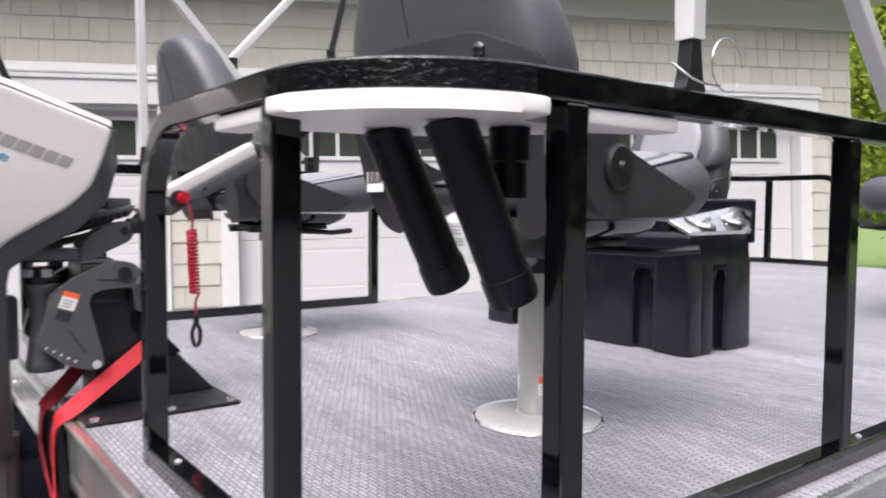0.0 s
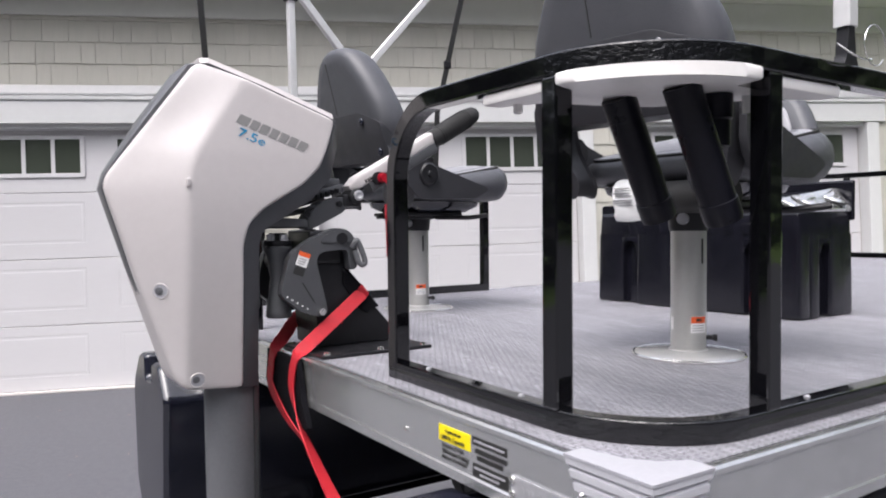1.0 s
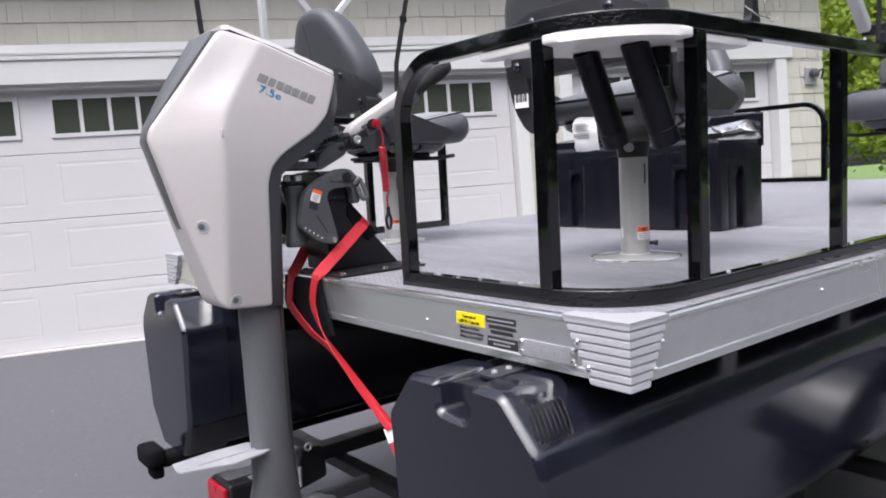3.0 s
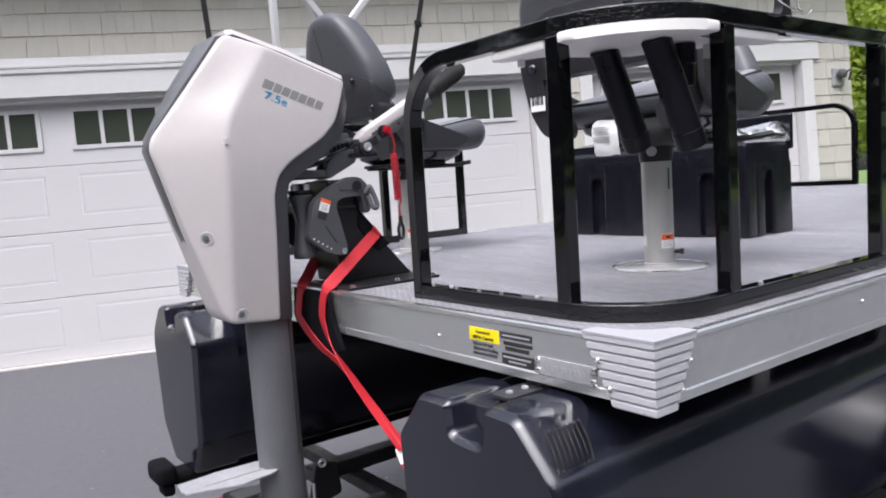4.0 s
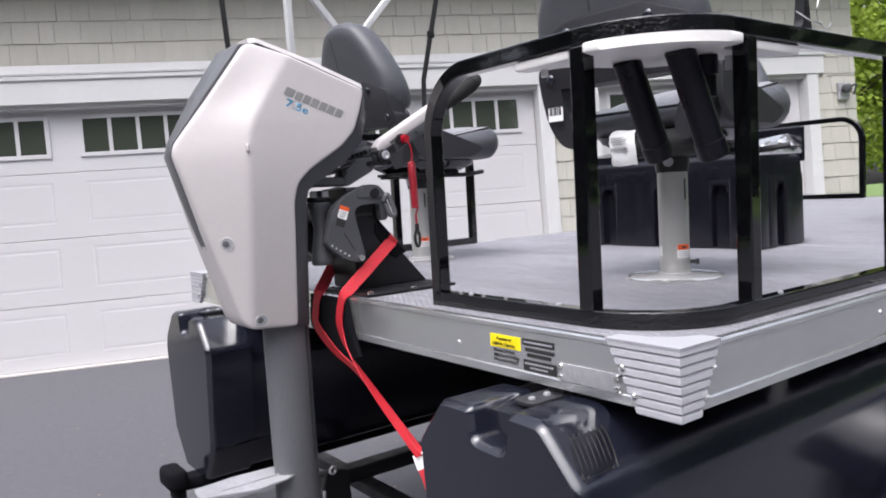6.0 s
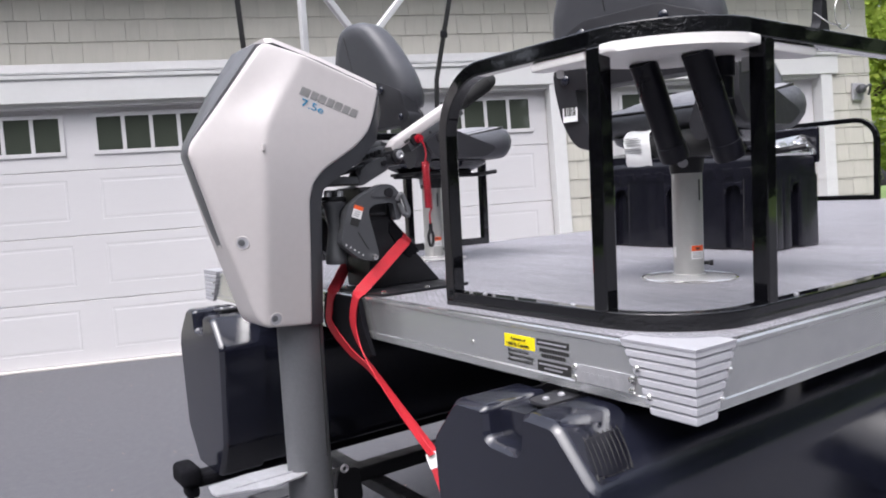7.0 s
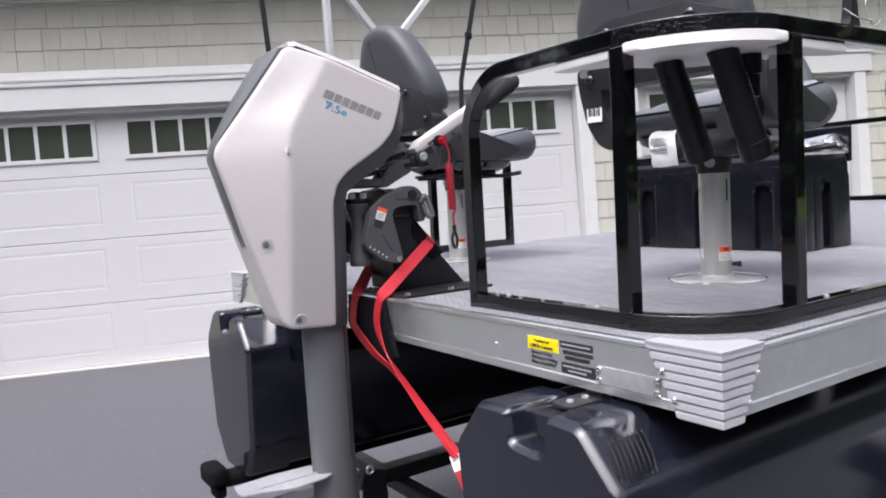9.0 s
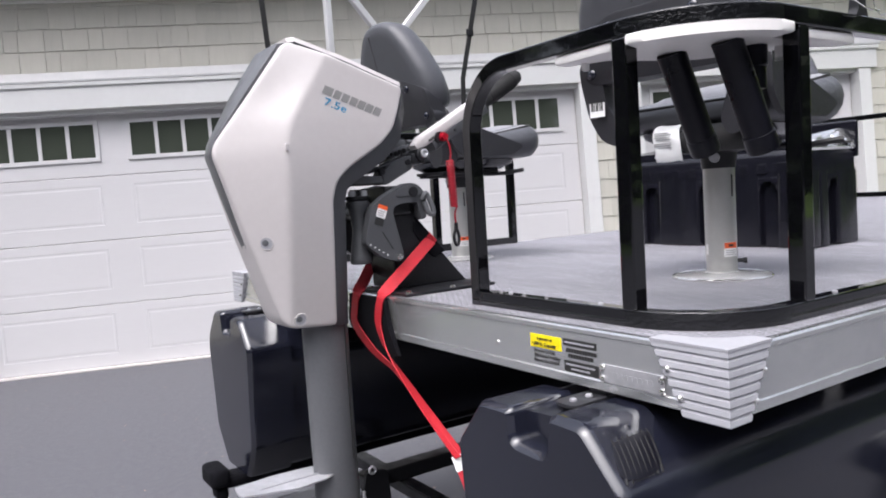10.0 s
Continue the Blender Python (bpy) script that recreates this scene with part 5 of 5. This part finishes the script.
for y0, y1 in ((MY - 0.084, MY - 0.062), (MY + 0.050, MY + 0.072)):
    cb = part("clamp_bracket", prism(CL, "y", y0, y1, 0.003), M_DGREY, mot, "dark grey cast clamp bracket", smooth=35)
    if y0 < MY:
        part("bracket_rim", prism(rounded([(0.046, 0.205), (0.112, 0.205), (0.112, 0.216), (0.100, 0.224), (0.075, 0.228), (0.050, 0.217)], 0.006, 3), "y", y0 - 0.002, y0 + 0.001, 0.001), M_DGREY, cb)
        part("pivot_cap", cyl((0.089, y0 - 0.001, 0.213), (0.089, y0 - 0.0055, 0.213), 0.0105, seg=24), M_BLACK, cb, smooth=40)
        part("pivot_bolt", cyl((0.047, y0 + 0.002, 0.079), (0.047, y0 - 0.006, 0.079), 0.0065, seg=14), M_CHROME, cb, smooth=40)
        tilt = Matrix.Translation((0.012, 0, 0.176)) @ Matrix.Rotation(radians(20), 4, "Y")
        part("warning_label", turned(box(-0.011, 0.011, y0 - 0.0008, y0 + 0.001, -0.013, 0.013), tilt), M_PAPER, cb, "white and orange warning label")
        part("label_band", turned(box(-0.011, 0.011, y0 - 0.0014, y0, 0.005, 0.013), tilt), M_ORANGE, cb)
        for k in range(3):
            part("print_bar", turned(box(-0.008, 0.005 + 0.001 * k, y0 - 0.0014, y0, -0.010 + 0.0045 * k, -0.008 + 0.0045 * k), tilt), M_INKG, cb)
        part("black_label", turned(box(-0.010, 0.010, y0 - 0.0008, y0 + 0.001, -0.030, -0.015), tilt), M_INK, cb, "small black label")
        part("slot", turned(box(-0.0012, 0.0012, y0 - 0.0006, y0 + 0.001, -0.022, 0.022), Matrix.Translation((0.022, 0, 0.115)) @ Matrix.Rotation(radians(-32), 4, "Y")), M_INK, cb)
        for k in range(5):
            part("scale_mark", box(-0.020 + 0.0095 * k, -0.0175 + 0.0095 * k, y0 - 0.001, y0, 0.108 - 0.006 * k, 0.111 - 0.006 * k), M_PAPER, cb)
part("clamp_pin", cyl((0.0, MY - 0.062, 0.17), (0.0, MY + 0.05, 0.17), 0.014), M_BLACK, mot, smooth=40)
part("clamp_block", box(0.034, 0.100, MY - 0.062, MY + 0.05, 0.165, 0.228, 0.006), M_BLACK, mot)
part("clamp_handle", pipe(bezier([(0.110, MY - 0.088, 0.196), (0.113, MY - 0.093, 0.206), (0.119, MY - 0.093, 0.206), (0.133, MY - 0.093, 0.171), (0.128, MY - 0.093, 0.163), (0.120, MY - 0.093, 0.168), (0.113, MY - 0.091, 0.190)], 6), 0.0055, 8), M_MGREY, mot, "grey clamp screw handle", smooth=60)

# steering arm and tiller
AY = MY - 0.045
part("steering_arm", join(
    prism(rounded([(-0.075, 0.256), (-0.042, 0.253), (0.028, 0.249), (0.031, 0.234), (-0.04, 0.236), (-0.075, 0.238)][::-1], 0.004, 2), "y", AY - 0.022, AY + 0.050, 0.002),
    prism(rounded([(0.024, 0.232), (0.040, 0.230), (0.106, 0.262), (0.116, 0.286), (0.100, 0.292), (0.058, 0.280), (0.030, 0.254)], 0.005, 2), "y", AY - 0.016, AY + 0.024, 0.003)), M_DGREY, mot, "dark grey steering arm", smooth=35)
part("arm_cover", join(
    prism(rounded([(0.044, 0.282), (0.112, 0.300), (0.122, 0.318), (0.080, 0.310), (0.043, 0.301)], 0.005, 2), "y", AY + 0.012, AY + 0.055, 0.003),
    box(0.080, 0.116, AY + 0.020, AY + 0.05, 0.308, 0.328, 0.003)), M_MGREY, mot, smooth=35)
for k in range(5):
    part("cover_tooth", box(0.060 + 0.010 * k, 0.066 + 0.010 * k, AY + 0.004, AY + 0.014, 0.286 + 0.003 * k, 0.296 + 0.003 * k, 0.001), M_BLACK, mot)
for k, (za, zb) in enumerate(((0.258, 0.266), (0.266, 0.284), (0.262, 0.276))):
    part("link_rod", pipe(bezier([(-0.080, AY - 0.010 + 0.02 * k, za), (-0.03, AY - 0.014 + 0.02 * k, za - 0.002), (0.03, AY - 0.008 + 0.02 * k, zb), (0.09, AY + 0.006 + 0.02 * k, zb + 0.016)], 6), 0.0055, 8), M_BLACK, mot, smooth=60)
for x, z, r_ in ((0.030, 0.259, 0.007), (0.095, 0.277, 0.006)):
    part("arm_bolt", cyl((x, AY - 0.014, z), (x, AY - 0.021, z), r_, seg=12), M_BLACK, mot, smooth=40)
part("knuckle", join(lathe((0.128, AY - 0.030, 0.292), (0, 1, 0), [(0, 0.010), (0.003, 0.0145), (0.040, 0.0145), (0.044, 0.010)], 20), box(0.104, 0.140, AY - 0.020, AY + 0.02, 0.272, 0.296, 0.005)), M_BLACK, mot, smooth=40)
part("knuckle_bolt", lathe((0.130, AY - 0.030, 0.294), (0, -1, 0), [(0, 0.0095), (0.003, 0.0095), (0.004, 0.006), (0.002, 0.004)], 20), M_GALV, mot, smooth=40)
TA, TB = Vector((0.108, MY - 0.052, 0.299)), Vector((0.309, MY - 0.048, 0.413))
td = (TB - TA).normalized()
tn = Vector((-td.z, 0, td.x))


def bar(a, b, prof_a, prof_b):
    """Tapered bar between two points from profiles of (across, up)."""
    side = td.cross(tn)
    return loft([[p + side * u + tn * v for u, v in pr] for p, pr in ((a, prof_a), (b, prof_b))])


sq = lambda w, h: rounded([(-w, -h), (w, -h), (w, h), (-w, h)], min(w, h) * 0.5, 3)
til = part("tiller", join(bar(TA + td * 0.012 + tn * 0.002, TA + td * 0.035 + tn * 0.004, sq(0.014, 0.006), sq(0.017, 0.012)), bar(TA + td * 0.035 + tn * 0.004, TB + tn * 0.002, sq(0.017, 0.012), sq(0.016, 0.012))), M_COWL, mot, "white tiller arm", smooth=35)
for k in range(3):
    part("print_bar", turned(box(0, 0.004, -0.0005, 0.0005, -0.003, 0.003), Matrix.Translation(TA + td * (0.046 + 0.006 * k) + Vector((0, -0.0176, 0)) - tn * 0.001) @ Matrix.Rotation(radians(-29), 4, "Y")), M_INK, til)
part("tiller_under", bar(TA + td * 0.052 - tn * 0.016, TB - td * 0.002 - tn * 0.018, sq(0.0165, 0.012), sq(0.015, 0.012)), M_DGREY, mot, "dark grey underside of the tiller", smooth=35)
part("under_screw", cyl(TA + td * 0.12 - tn * 0.016 + Vector((0, -0.014, 0)), TA + td * 0.12 - tn * 0.016 + Vector((0, -0.018, 0)), 0.003, seg=10), M_BLACK, mot, smooth=40)
grip = part("grip", lathe(TB - td * 0.004 - tn * 0.003, td, [(0, 0.014), (0.004, 0.0185), (0.04, 0.0205), (0.115, 0.0195), (0.132, 0.0165), (0.140, 0.010), (0.143, 0.003)], 24), M_RUB, mot, "black ribbed rubber grip", smooth=40)
for i in range(14):
    part("ridge", lathe(TB - tn * 0.003 + td * (0.022 + 0.0062 * i), td, [(0, 0.0195), (0.0012, 0.0212), (0.0024, 0.0195)], 20), M_RUB, grip, smooth=60)
part("switch_ring", cyl((0.176, MY - 0.062, 0.328), (0.176, MY - 0.074, 0.328), 0.0125, seg=20), M_BLACK, mot, smooth=40)
part("stop_switch", join(cyl((0.182, MY - 0.060, 0.329), (0.182, MY - 0.077, 0.329), 0.0100, seg=18), cyl((0.182, MY - 0.077, 0.329), (0.182, MY - 0.084, 0.329), 0.0075, seg=16)), M_REDP, mot, "red stop switch", smooth=40)

# coiled stop lanyard hanging from the switch
lan = thing("stop_lanyard", (0.186, MY - 0.08, 0.329), "red coiled lanyard with a black clip hanging from the tiller", "lanyard")
LX, LY = 0.193, MY - 0.080
lead = bezier([(0.182, MY - 0.083, 0.329), (0.190, MY - 0.085, 0.310), (0.194, MY - 0.083, 0.292), (LX, LY, 0.278)], 5)
coil = []
for i in range(18 * 12 + 1):
    a = 2 * math.pi * i / 12
    s = i / (18 * 12)
    coil.append((LX + 0.004 * s + 0.0072 * math.cos(a), LY + 0.0072 * math.sin(a), 0.277 - 0.102 * s))
part("lead", pipe(lead, 0.002, 6), M_REDP, lan, smooth=60)
part("coil", pipe(coil, 0.0023, 6), M_REDP, lan, "red coiled cord", smooth=60)
part("tail", pipe(bezier([coil[-1], (LX + 0.005, LY, 0.160), (LX + 0.006, LY, 0.137)], 5), 0.0022, 6), M_REDP, lan, smooth=60)
part("clip", join(cyl((LX + 0.006, LY, 0.140), (LX + 0.006, LY, 0.126), 0.0045, seg=12), pipe(bezier([(LX + 0.006, LY, 0.128), (LX + 0.012, LY, 0.112), (LX + 0.010, LY, 0.093), (LX + 0.003, LY, 0.091), (LX - 0.001, LY, 0.110), (LX + 0.005, LY, 0.128)], 5), 0.0034, 6)), M_BLACK, lan, "black snap clip", smooth=60)

# ---- tie-down strap ----
strap = thing("tie_down_strap", (0.0, 0.85, 0.1), "red nylon tie-down strap looped over the motor stand to the trailer", "strap")


def ribbon(path, w, across, parent, mat=M_RED, name="webbing", lab="", th=0.0022, last=None, hold=0.0):
    pts = bezier(path, 6)
    rings = []
    for i, p in enumerate(pts):
        d = (pts[min(i + 1, len(pts) - 1)] - pts[max(i - 1, 0)]).normalized()
        s_ = i / (len(pts) - 1)
        a = Vector(across)
        if last is not None:
            a = a.lerp(Vector((0, 1, 0)), smooth_step((s_ - hold) / (0.4 - hold))) if s_ < 0.5 else Vector((0, 1, 0)).lerp(Vector(last), smooth_step((s_ - 0.5) / 0.5))
        a = (a - d * a.dot(d)).normalized()
        n = d.cross(a)
        rings.append([p + a * (w / 2) + n * th / 2, p - a * (w / 2) + n * th / 2, p - a * (w / 2) - n * th / 2, p + a * (w / 2) - n * th / 2])
    return part(name, loft(rings), mat, parent, lab)


ribbon([(0.144, 0.8462, 0.106), (0.068, 0.828, 0.055), (0.012, 0.8135, 0.0185), (-0.008, 0.808, 0.0045), (-0.0125, 0.811, -0.008), (-0.0138, 0.819, -0.034), (-0.0135, 0.820, -0.064), (-0.012, 0.788, -0.114), (-0.010, 0.690, -0.185), (-0.003, 0.612, -0.243), (0.004, 0.575, -0.275)], 0.025, (-0.55, 0.36, 0.70), strap, lab="red nylon webbing", last=(0.9, 0.13, 0.0), hold=0.12)
ribbon([(0.145, 0.962, 0.110), (0.069, 0.969, 0.062), (0.018, 0.936, 0.022), (-0.0075, 0.916, 0.0045), (-0.0125, 0.918, -0.008), (-0.0138, 0.924, -0.032), (-0.0135, 0.926, -0.068), (-0.012, 0.852, -0.114), (-0.007, 0.775, -0.146), (-0.002, 0.695, -0.196), (0.004, 0.612, -0.255), (0.008, 0.578, -0.280)], 0.025, (-0.60, 0.52, 0.40), strap, lab="red nylon webbing", last=(0.55, 0.8, -0.55), hold=0.18)
ribbon([(0.144, 0.8462, 0.106), (0.151, 0.850, 0.114), (0.156, 0.90, 0.1145), (0.154, 0.958, 0.114), (0.148, 0.9625, 0.109)], 0.024, (0.66, 0.0, -0.74), strap)
ribbon([(0.003, 0.580, -0.272), (0.0055, 0.568, -0.298)], 0.027, (0.55, -0.32, 0.5), strap, M_PAPER, "sewn_tag", "white sewn tag", 0.004)
ribbon([(0.0055, 0.569, -0.296), (0.03, 0.50, -0.45), (0.14, 0.46, -0.6)], 0.025, (0.55, -0.32, 0.5), strap)
pad = thing("edge_pad", (-0.004, 0.87, -0.04), "black fuzzy pad under the strap at the deck edge", "pad")
rag = random.Random(8)
hem = [(0.797, -0.001), (0.955, -0.001), (0.966, -0.060)] + [(0.955 - 0.0117 * i, -0.076 - 0.0052 * i + rag.uniform(-0.006, 0.006)) for i in range(10)] + [(0.80, -0.128), (0.752, -0.114), (0.781, -0.06)]
part("wrap", prism(hem, "x", -0.0088, -0.0030, 0.0012), M_FOAM, pad)
part("binding", pipe(bezier([(-0.0085, 0.799, -0.003), (-0.0095, 0.785, -0.06), (-0.0088, 0.756, -0.113)], 6), 0.0028, 6), M_FOAM, pad, smooth=60)
pad2 = thing("stand_pad", (0.14, 0.85, 0.11), "black fuzzy pad on the motor stand under the strap", "pad")
flap = [(0.106, 0.150), (0.118, 0.1435), (0.150, 0.1085), (0.168, 0.089), (0.178, 0.080), (0.170, 0.072), (0.163, 0.074), (0.156, 0.066), (0.147, 0.071), (0.130, 0.086), (0.104, 0.126)]
part("wrap", join(prism(flap, "y", 0.8482, 0.8535, 0.001), prism([(0.106, 0.1565), (0.178, 0.0760), (0.1815, 0.0790), (0.1095, 0.1600)], "y", 0.8485, 0.957, 0.001)), M_FOAM, pad2)


# ---- garden trees ----
def tree(x, y, h, spread, leaf, seed, clumps, label):
    rnd = random.Random(seed)
    t = thing("tree", (x, y, -0.02), label, "tree", "garden trees", Matrix())
    trunk = [lathe((x, y, -0.05), (0.03, 0.02, 1), [(0, 0.16 * h / 8), (0.4, 0.11 * h / 8), (h * 0.5, 0.08 * h / 8), (h * 0.85, 0.03)], 10)]
    ends = []
    for i in range(12):
        a, z0 = rnd.uniform(0, 6.28), rnd.uniform(0.12, 0.75) * h
        ln = spread * rnd.uniform(0.5, 1.0) * (1.1 - z0 / h)
        e = Vector((x + ln * math.cos(a), y + ln * math.sin(a), z0 + ln * 0.5))
        trunk.append(pipe([(x, y, z0), Vector((x, y, z0)).lerp(e, 0.5) + Vector((0, 0, 0.1)), e], 0.025, 6))
        ends.append(e)
    part("trunk", join(*trunk), M_TRUNK, t, smooth=60)
    verts, faces = [], []
    for c in range(clumps):
        e = rnd.choice(ends)
        z = rnd.uniform(0.22, 1.0) * h
        rr = spread * (1.0 - abs(z / h - 0.4) * 1.15) * rnd.uniform(0.3, 1.0) ** 0.6
        a = rnd.uniform(0, 6.28)
        cx, cy, cz = x + rr * math.cos(a), y + rr * math.sin(a), z
        for k in range(44):
            p = Vector((cx + rnd.gauss(0, 0.16), cy + rnd.gauss(0, 0.16), cz + rnd.gauss(0, 0.13)))
            u = Vector((rnd.gauss(0, 1), rnd.gauss(0, 1), rnd.gauss(0, 0.6))).normalized()
            v = u.cross(Vector((rnd.gauss(0, 1), rnd.gauss(0, 1), rnd.gauss(0, 1)))).normalized()
            ln, wd = rnd.uniform(0.07, 0.14), rnd.uniform(0.03, 0.055)
            b = len(verts)
            verts += [p, p + u * ln * 0.5 + v * wd, p + u * ln, p + u * ln * 0.5 - v * wd]
            faces.append((b, b + 1, b + 2, b + 3))
    me = bpy.data.meshes.new("crown")
    me.from_pydata([v - ORG[t] for v in verts], [], faces)
    me.materials.append(leaf)
    ob = new("crown", me)
    ob.parent = t
    return t


tree(9.0, 9.5, 5.5, 2.2, M_LEAF, 3, 520, "leafy young tree with bright spring foliage on the lawn")
tree(11.5, 8.0, 6.5, 2.6, M_LEAF, 4, 520, "leafy tree with bright spring foliage on the lawn")
tree(10.0, 13.5, 8.0, 3.0, M_LEAF, 5, 520, "tall leafy tree with bright spring foliage behind the garage")
tree(15.0, 12.0, 9.0, 3.4, M_LEAF, 6, 520, "tall leafy tree with bright spring foliage on the lawn")
tree(13.5, 5.0, 4.5, 2.2, M_LEAF, 7, 400, "leafy tree with bright spring foliage on the lawn")


def woods(seed):
    """Leafy wood that rings the driveway, mirrored in panes and gloss paint."""
    rnd = random.Random(seed)
    verts, faces = [], []
    stems = [(radians(120 + 262 * (i + rnd.random()) / 76), rnd.uniform(19, 28), rnd.choice((8, 9, 10, 11, 12, 13)), rnd.uniform(1.4, 2.6)) for i in range(76)]
    for c in range(7600):
        a, d, h, w = rnd.choice(stems)
        cz = h * rnd.random() ** 0.9
        w *= 1.15 - cz / h
        cx, cy = d * math.cos(a) + rnd.gauss(0, w * 0.7), d * math.sin(a) + rnd.gauss(0, w * 0.7)
        for k in range(12):
            p = Vector((cx + rnd.gauss(0, 0.7), cy + rnd.gauss(0, 0.7), cz + rnd.gauss(0, 0.5)))
            u = Vector((rnd.gauss(0, 1), rnd.gauss(0, 1), rnd.gauss(0, 1))).normalized()
            v = u.cross(Vector((rnd.gauss(0, 1), rnd.gauss(0, 1), rnd.gauss(0, 1)))).normalized()
            b = len(verts)
            verts += [p, p + u * 0.3 + v * 0.22, p + u * 0.6, p + u * 0.3 - v * 0.22]
            faces.append((b, b + 1, b + 2, b + 3))
    me = bpy.data.meshes.new("woods")
    me.from_pydata(verts, [], faces)
    me.materials.append(M_LEAF2)
    tagged(new("woods", me), "dark leafy wood round the driveway", "woods", "", "stuff")


woods(11)


def litter(seed):
    """Petals, bud scales and grit lying about on the asphalt."""
    rnd = random.Random(seed)
    verts, faces = [], []
    for c in range(420):
        x, y = rnd.uniform(-4.5, 3.0), rnd.uniform(-0.5, 5.7)
        r, a = rnd.choice((0.003, 0.004, 0.005, 0.007)), rnd.uniform(0, 6.28)
        b = len(verts)
        for k in range(5):
            q = a + 1.257 * k
            verts.append((x + r * rnd.uniform(0.6, 1.3) * math.cos(q), y + r * 0.7 * math.sin(q), 0.0012 + rnd.uniform(0, 0.003)))
        verts.append((x, y, 0.0045))
        faces += [(b + k, b + (k + 1) % 5, b + 5) for k in range(5)]
    me = bpy.data.meshes.new("fallen_petals")
    me.from_pydata(verts, [], faces)
    me.materials.append(M_PETAL)
    tagged(new("fallen_petals", me), "small pale and pinkish petals scattered on the asphalt", "petals", "", "stuff")


litter(17)

# ---- shake siding ----
def shakes():
    rnd = random.Random(21)
    rest_v, rest_f, made = [], [], 0
    pitch = 0.176
    blocks = [(-5.98, 5.77, BAND[2] + 0.012, EAVE + 0.01)] + [(a, b, 0.03, BAND[0]) for a, b in ((-0.704, -0.32), (2.31, 2.66), (5.29, 5.77), (-5.98, -3.27))] + [(5.37, 5.77, BAND[0], BAND[2] + 0.012)]
    for bi, (x0, x1, z0, z1) in enumerate(blocks):
        rows = int(math.ceil((z1 - z0) / pitch - 1e-6))
        for r in range(rows):
            za = z0 + r * pitch
            zb = min(za + pitch + 0.004, z1)
            x = x0 - (rnd.uniform(0, 0.1) if r % 2 else 0)
            while x < x1 - 0.01:
                w = rnd.choice((0.11, 0.14, 0.17, 0.2, 0.23))
                xa, xb = max(x, x0), min(x + w - 0.004, x1)
                x += w
                if xb - xa < 0.02:
                    continue
                t, dz = 0.014 + rnd.uniform(-0.002, 0.003), rnd.uniform(-0.003, 0.003)
                pts = [(xa, WALL_Y - t, za + dz), (xb, WALL_Y - t, za + dz), (xb, WALL_Y - 0.002, za + dz), (xa, WALL_Y - 0.002, za + dz), (xa, WALL_Y - 0.006, zb), (xb, WALL_Y - 0.006, zb), (xb, WALL_Y - 0.001, zb), (xa, WALL_Y - 0.001, zb)]
                fc = [(0, 1, 5, 4), (0, 3, 2, 1), (1, 2, 6, 5), (3, 0, 4, 7), (4, 5, 6, 7)]
                if bi == 0 and -2.6 < xa < 5.6 and made < 290:
                    me = bpy.data.meshes.new("shake")
                    c = Vector(((xa + xb) / 2, WALL_Y, za))
                    me.from_pydata([Vector(p) - c for p in pts], [], fc)
                    me.materials.append(M_SHAKE)
                    ob = new("shake", me)
                    ob.location = c
                    ob.parent = wall_front
                    made += 1
                else:
                    b = len(rest_v)
                    rest_v.extend(pts)
                    rest_f.extend([tuple(b + i for i in f) for f in fc])
    me = bpy.data.meshes.new("shake_courses")
    me.from_pydata(rest_v, [], rest_f)
    me.materials.append(M_SHAKE2)
    ob = new("shake_courses", me)
    ob.parent = wall_front
    ob["kind"] = "stuff"


shakes()
